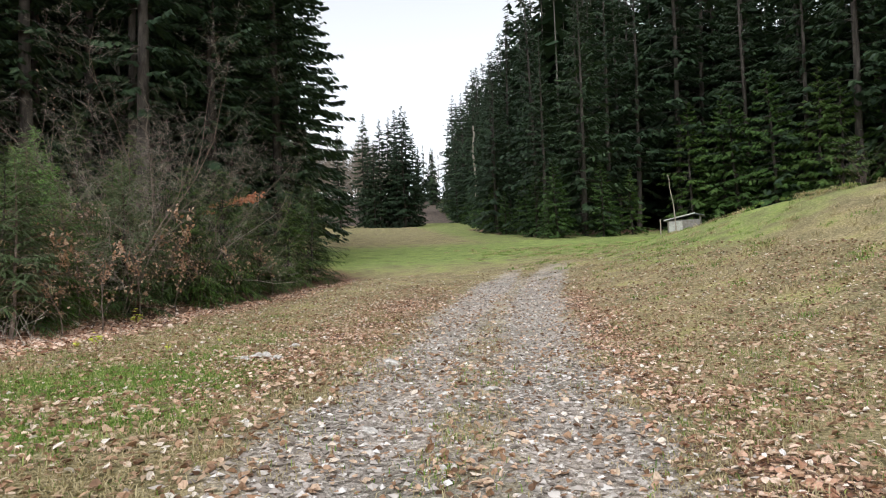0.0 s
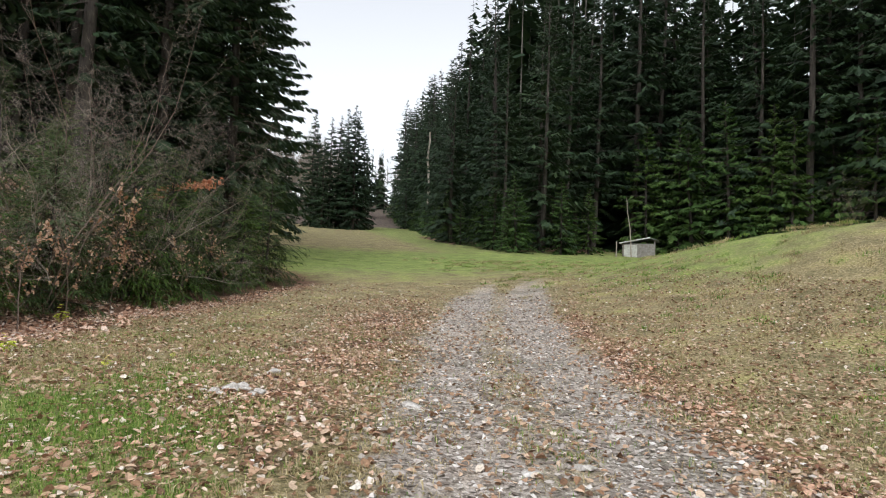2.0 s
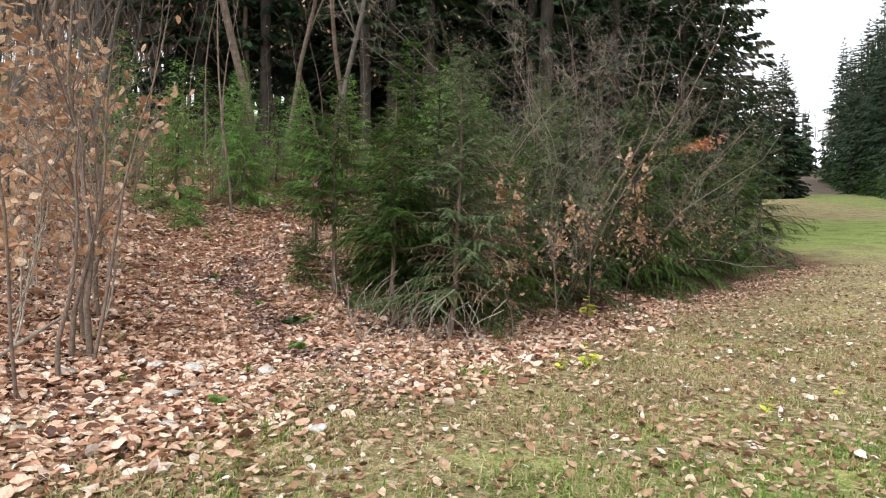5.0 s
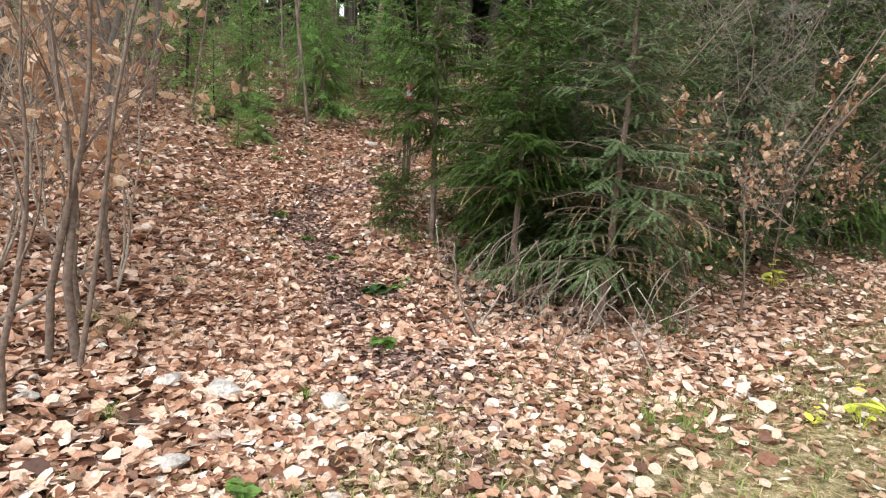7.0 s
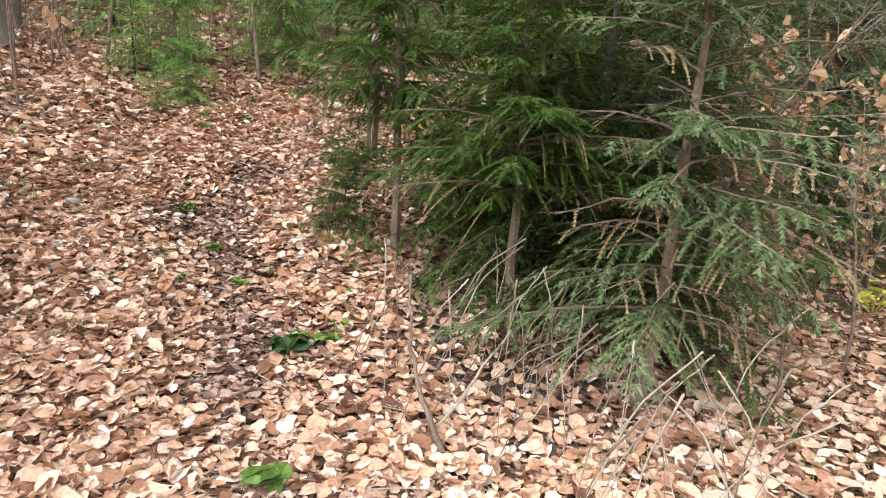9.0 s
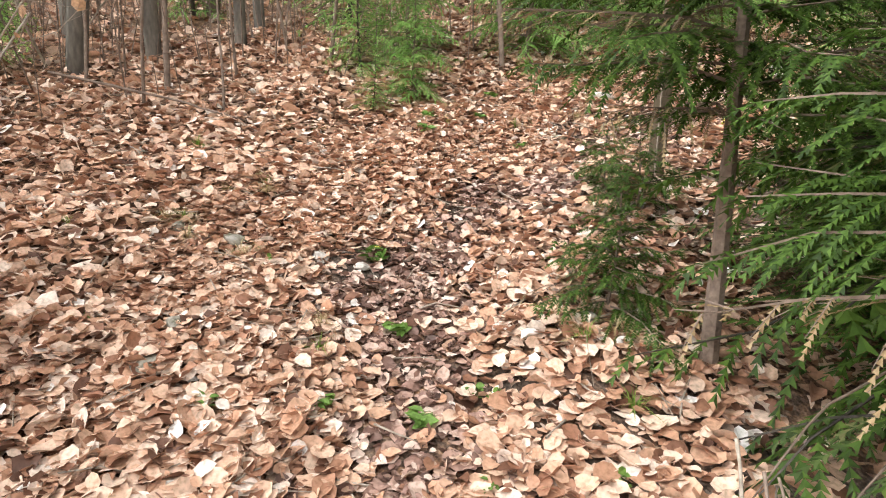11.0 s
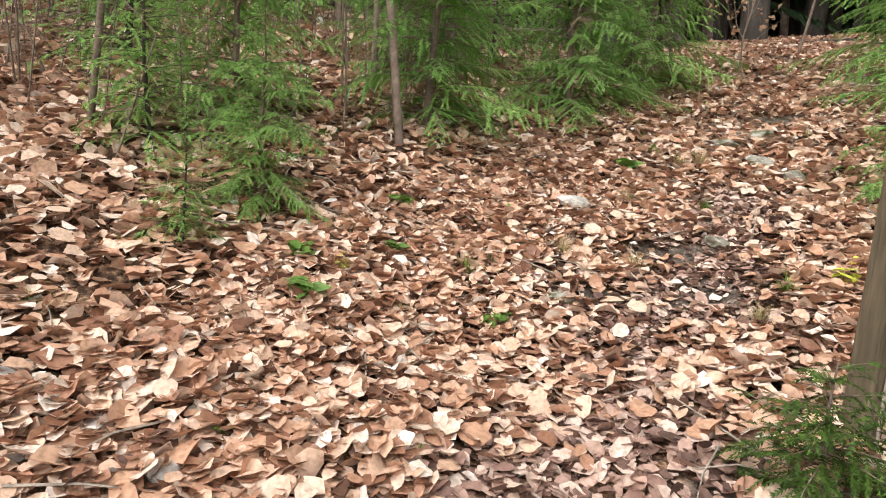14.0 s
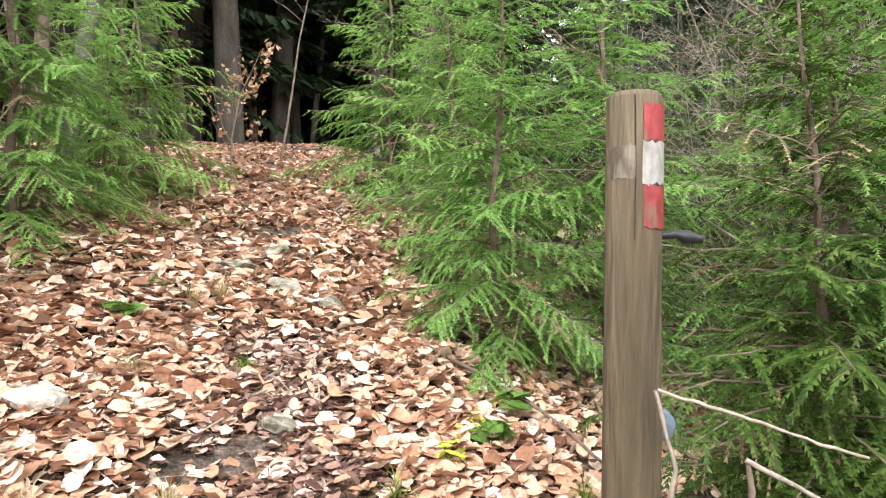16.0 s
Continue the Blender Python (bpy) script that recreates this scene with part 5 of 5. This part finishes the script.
for sel, slot in ((~red, 0), (red, 1)):
    g.add(*leaf_cloud(rng, lay(x[sel], y[sel], rng.uniform(0.004, 0.03, sel.sum())), 0.046, (0, 0, 1.0), 0.34, 0.35, 1.4), slot)
tagged(part("meadow_leaves", g, [M_LEAF_FIELD, M_LEAF]), "bleached tan leaves strewn over the meadow grass", "leaves", "", "stuff")

x, y = sown(560000, -6.5, 13, 0.3, 20, lambda x, y: np.exp(-(np.maximum(0, line_gap(x, y, [(2.4, 3.0), (1.5, 7.0), (-3.0, 10.5)]) - 2.0) / 4.5) ** 2) * (1 - 0.93 * gravel_mask(x, y)) * (x > wood_edge(y) - 0.2) * np.maximum(step(0.4, 0.75, green_mask(x, y)), 0.15 + 0.85 * step(-0.1, 0.45, ripple(x, y, 2.6, 1.0) + 0.5 * ripple(x, y, 6.3, 2.0))))
gm = green_mask(x, y) + 0.3 * ripple(x, y, 1.7, 2.0) + rng.normal(0, 0.18, len(x))
g = Geo()
k = gm > 0.36
add_blades(g, blade_cloud(rng, lay(x[k], y[k], np.full(k.sum(), -0.004)), 0.085, 0.009, 0.8), 0)
add_blades(g, blade_cloud(rng, lay(x[~k], y[~k], np.full((~k).sum(), -0.004)), 0.10, 0.009, 1.3), 1)
tagged(part("meadow_grass", g, [M_GRASS, M_STRAW]), "short green and straw-coloured meadow grass", "grass", "", "stuff")

cx, cy = sown(2600, 8, 34, 9, 46, lambda x, y: step(7, 13, x) * (0.35 + 0.65 * step(-0.2, 0.5, ripple(x, y, 0.9, 1.5))))
pick = rng.integers(0, len(cx), 52000)
x, y = cx[pick] + rng.normal(0, 0.13, 52000), cy[pick] + rng.normal(0, 0.13, 52000)
g = Geo()
gm = (rng.random(len(cx)) < 0.5)[pick]
add_blades(g, blade_cloud(rng, lay(x[gm], y[gm], np.full(gm.sum(), -0.01)), 0.15, 0.016, 1.1), 0)
add_blades(g, blade_cloud(rng, lay(x[~gm], y[~gm], np.full((~gm).sum(), -0.01)), 0.24, 0.014, 1.4), 1)
tagged(part("bank_grass", g, [M_GRASS, M_STRAW]), "rough tussocky grass on the bank", "grass", "", "stuff")

x, y = sown(130000, -1, 12, 0.8, 24, lambda x, y: gravel_mask(x, y) * (0.4 + 0.6 * np.exp(-((y - 4) / 8.0) ** 2)))
k = len(x)
octa = np.array([(1, 0, 0), (0, 1, 0), (-1, 0, 0), (0, -1, 0), (0, 0, 1), (0, 0, -1)], float)
of = np.array([(0, 1, 4), (1, 2, 4), (2, 3, 4), (3, 0, 4), (1, 0, 5), (2, 1, 5), (3, 2, 5), (0, 3, 5)])
sz = 0.010 + 0.040 * rng.random(k) ** 3
a = rng.uniform(0, 6.28, k)
p = octa[None] * (sz[:, None] * rng.uniform(0.6, 1.4, (k, 3)) * [1, 1, 0.4])[:, None] * rng.uniform(0.7, 1.25, (k, 6, 1)) + rng.normal(0, 0.18, (k, 6, 3)) * sz[:, None, None]
p = np.stack([p[..., 0] * np.cos(a)[:, None] - p[..., 1] * np.sin(a)[:, None], p[..., 0] * np.sin(a)[:, None] + p[..., 1] * np.cos(a)[:, None], p[..., 2]], -1)
p += lay(x, y, sz * 0.15)[:, None]
g = Geo()
g.add(p.reshape(-1, 3), (np.arange(k)[:, None, None] * 6 + of[None]).reshape(-1, 3))
tagged(part("gravel", g, M_GRAVEL), "loose pale gravel of the meadow track", "gravel", "", "stuff")

g = Geo()
x, y = sown(1500, -14, -4, 8, 24, lambda x, y: step(-0.5, 0.5, wood_edge(y) - x))
for px, py in zip(x, y):
    a, ln = rng.uniform(0, 6.28), rng.uniform(0.08, 0.45)
    q = np.array([(px, py), (px + math.cos(a) * ln / 2 + rng.normal(0, 0.02), py + math.sin(a) * ln / 2 + rng.normal(0, 0.02)), (px + math.cos(a) * ln, py + math.sin(a) * ln)])
    g.tube(lay(q[:, 0], q[:, 1], rng.uniform(0.02, 0.06, 3)), np.array([0.004, 0.003, 0.0015]) * rng.uniform(0.6, 1.5), 4)
tagged(part("twig_litter", g, M_TWIG_PALE), "thin dead twigs scattered over the leaves", "twigs", "", "stuff")

g = Geo()
x, y = sown(4200, -30, -10.5, 8, 30, lambda x, y: step(4.5, 7, wood_edge(y) - x) * (line_gap(x, y, TRAIL) > 2.3) * (np.hypot(x + 9.5, y - 14) > 3.0) * 0.5)
for px, py in zip(x, y):
    h = rng.uniform(0.5, 2.6)
    q = np.array([(px, py, float(land(px, py)) - 0.03)] * 3) + np.array([(0, 0, 0), (rng.normal(0, 0.12), rng.normal(0, 0.12), h * 0.55), (rng.normal(0, 0.35), rng.normal(0, 0.35), h)])
    g.tube(q, np.array([0.009, 0.006, 0.002]) * rng.uniform(0.5, 1.3), 3)
tagged(part("brushwood", g, M_TWIG), "thin leafless brush standing thick inside the wood", "brushwood", "", "stuff")
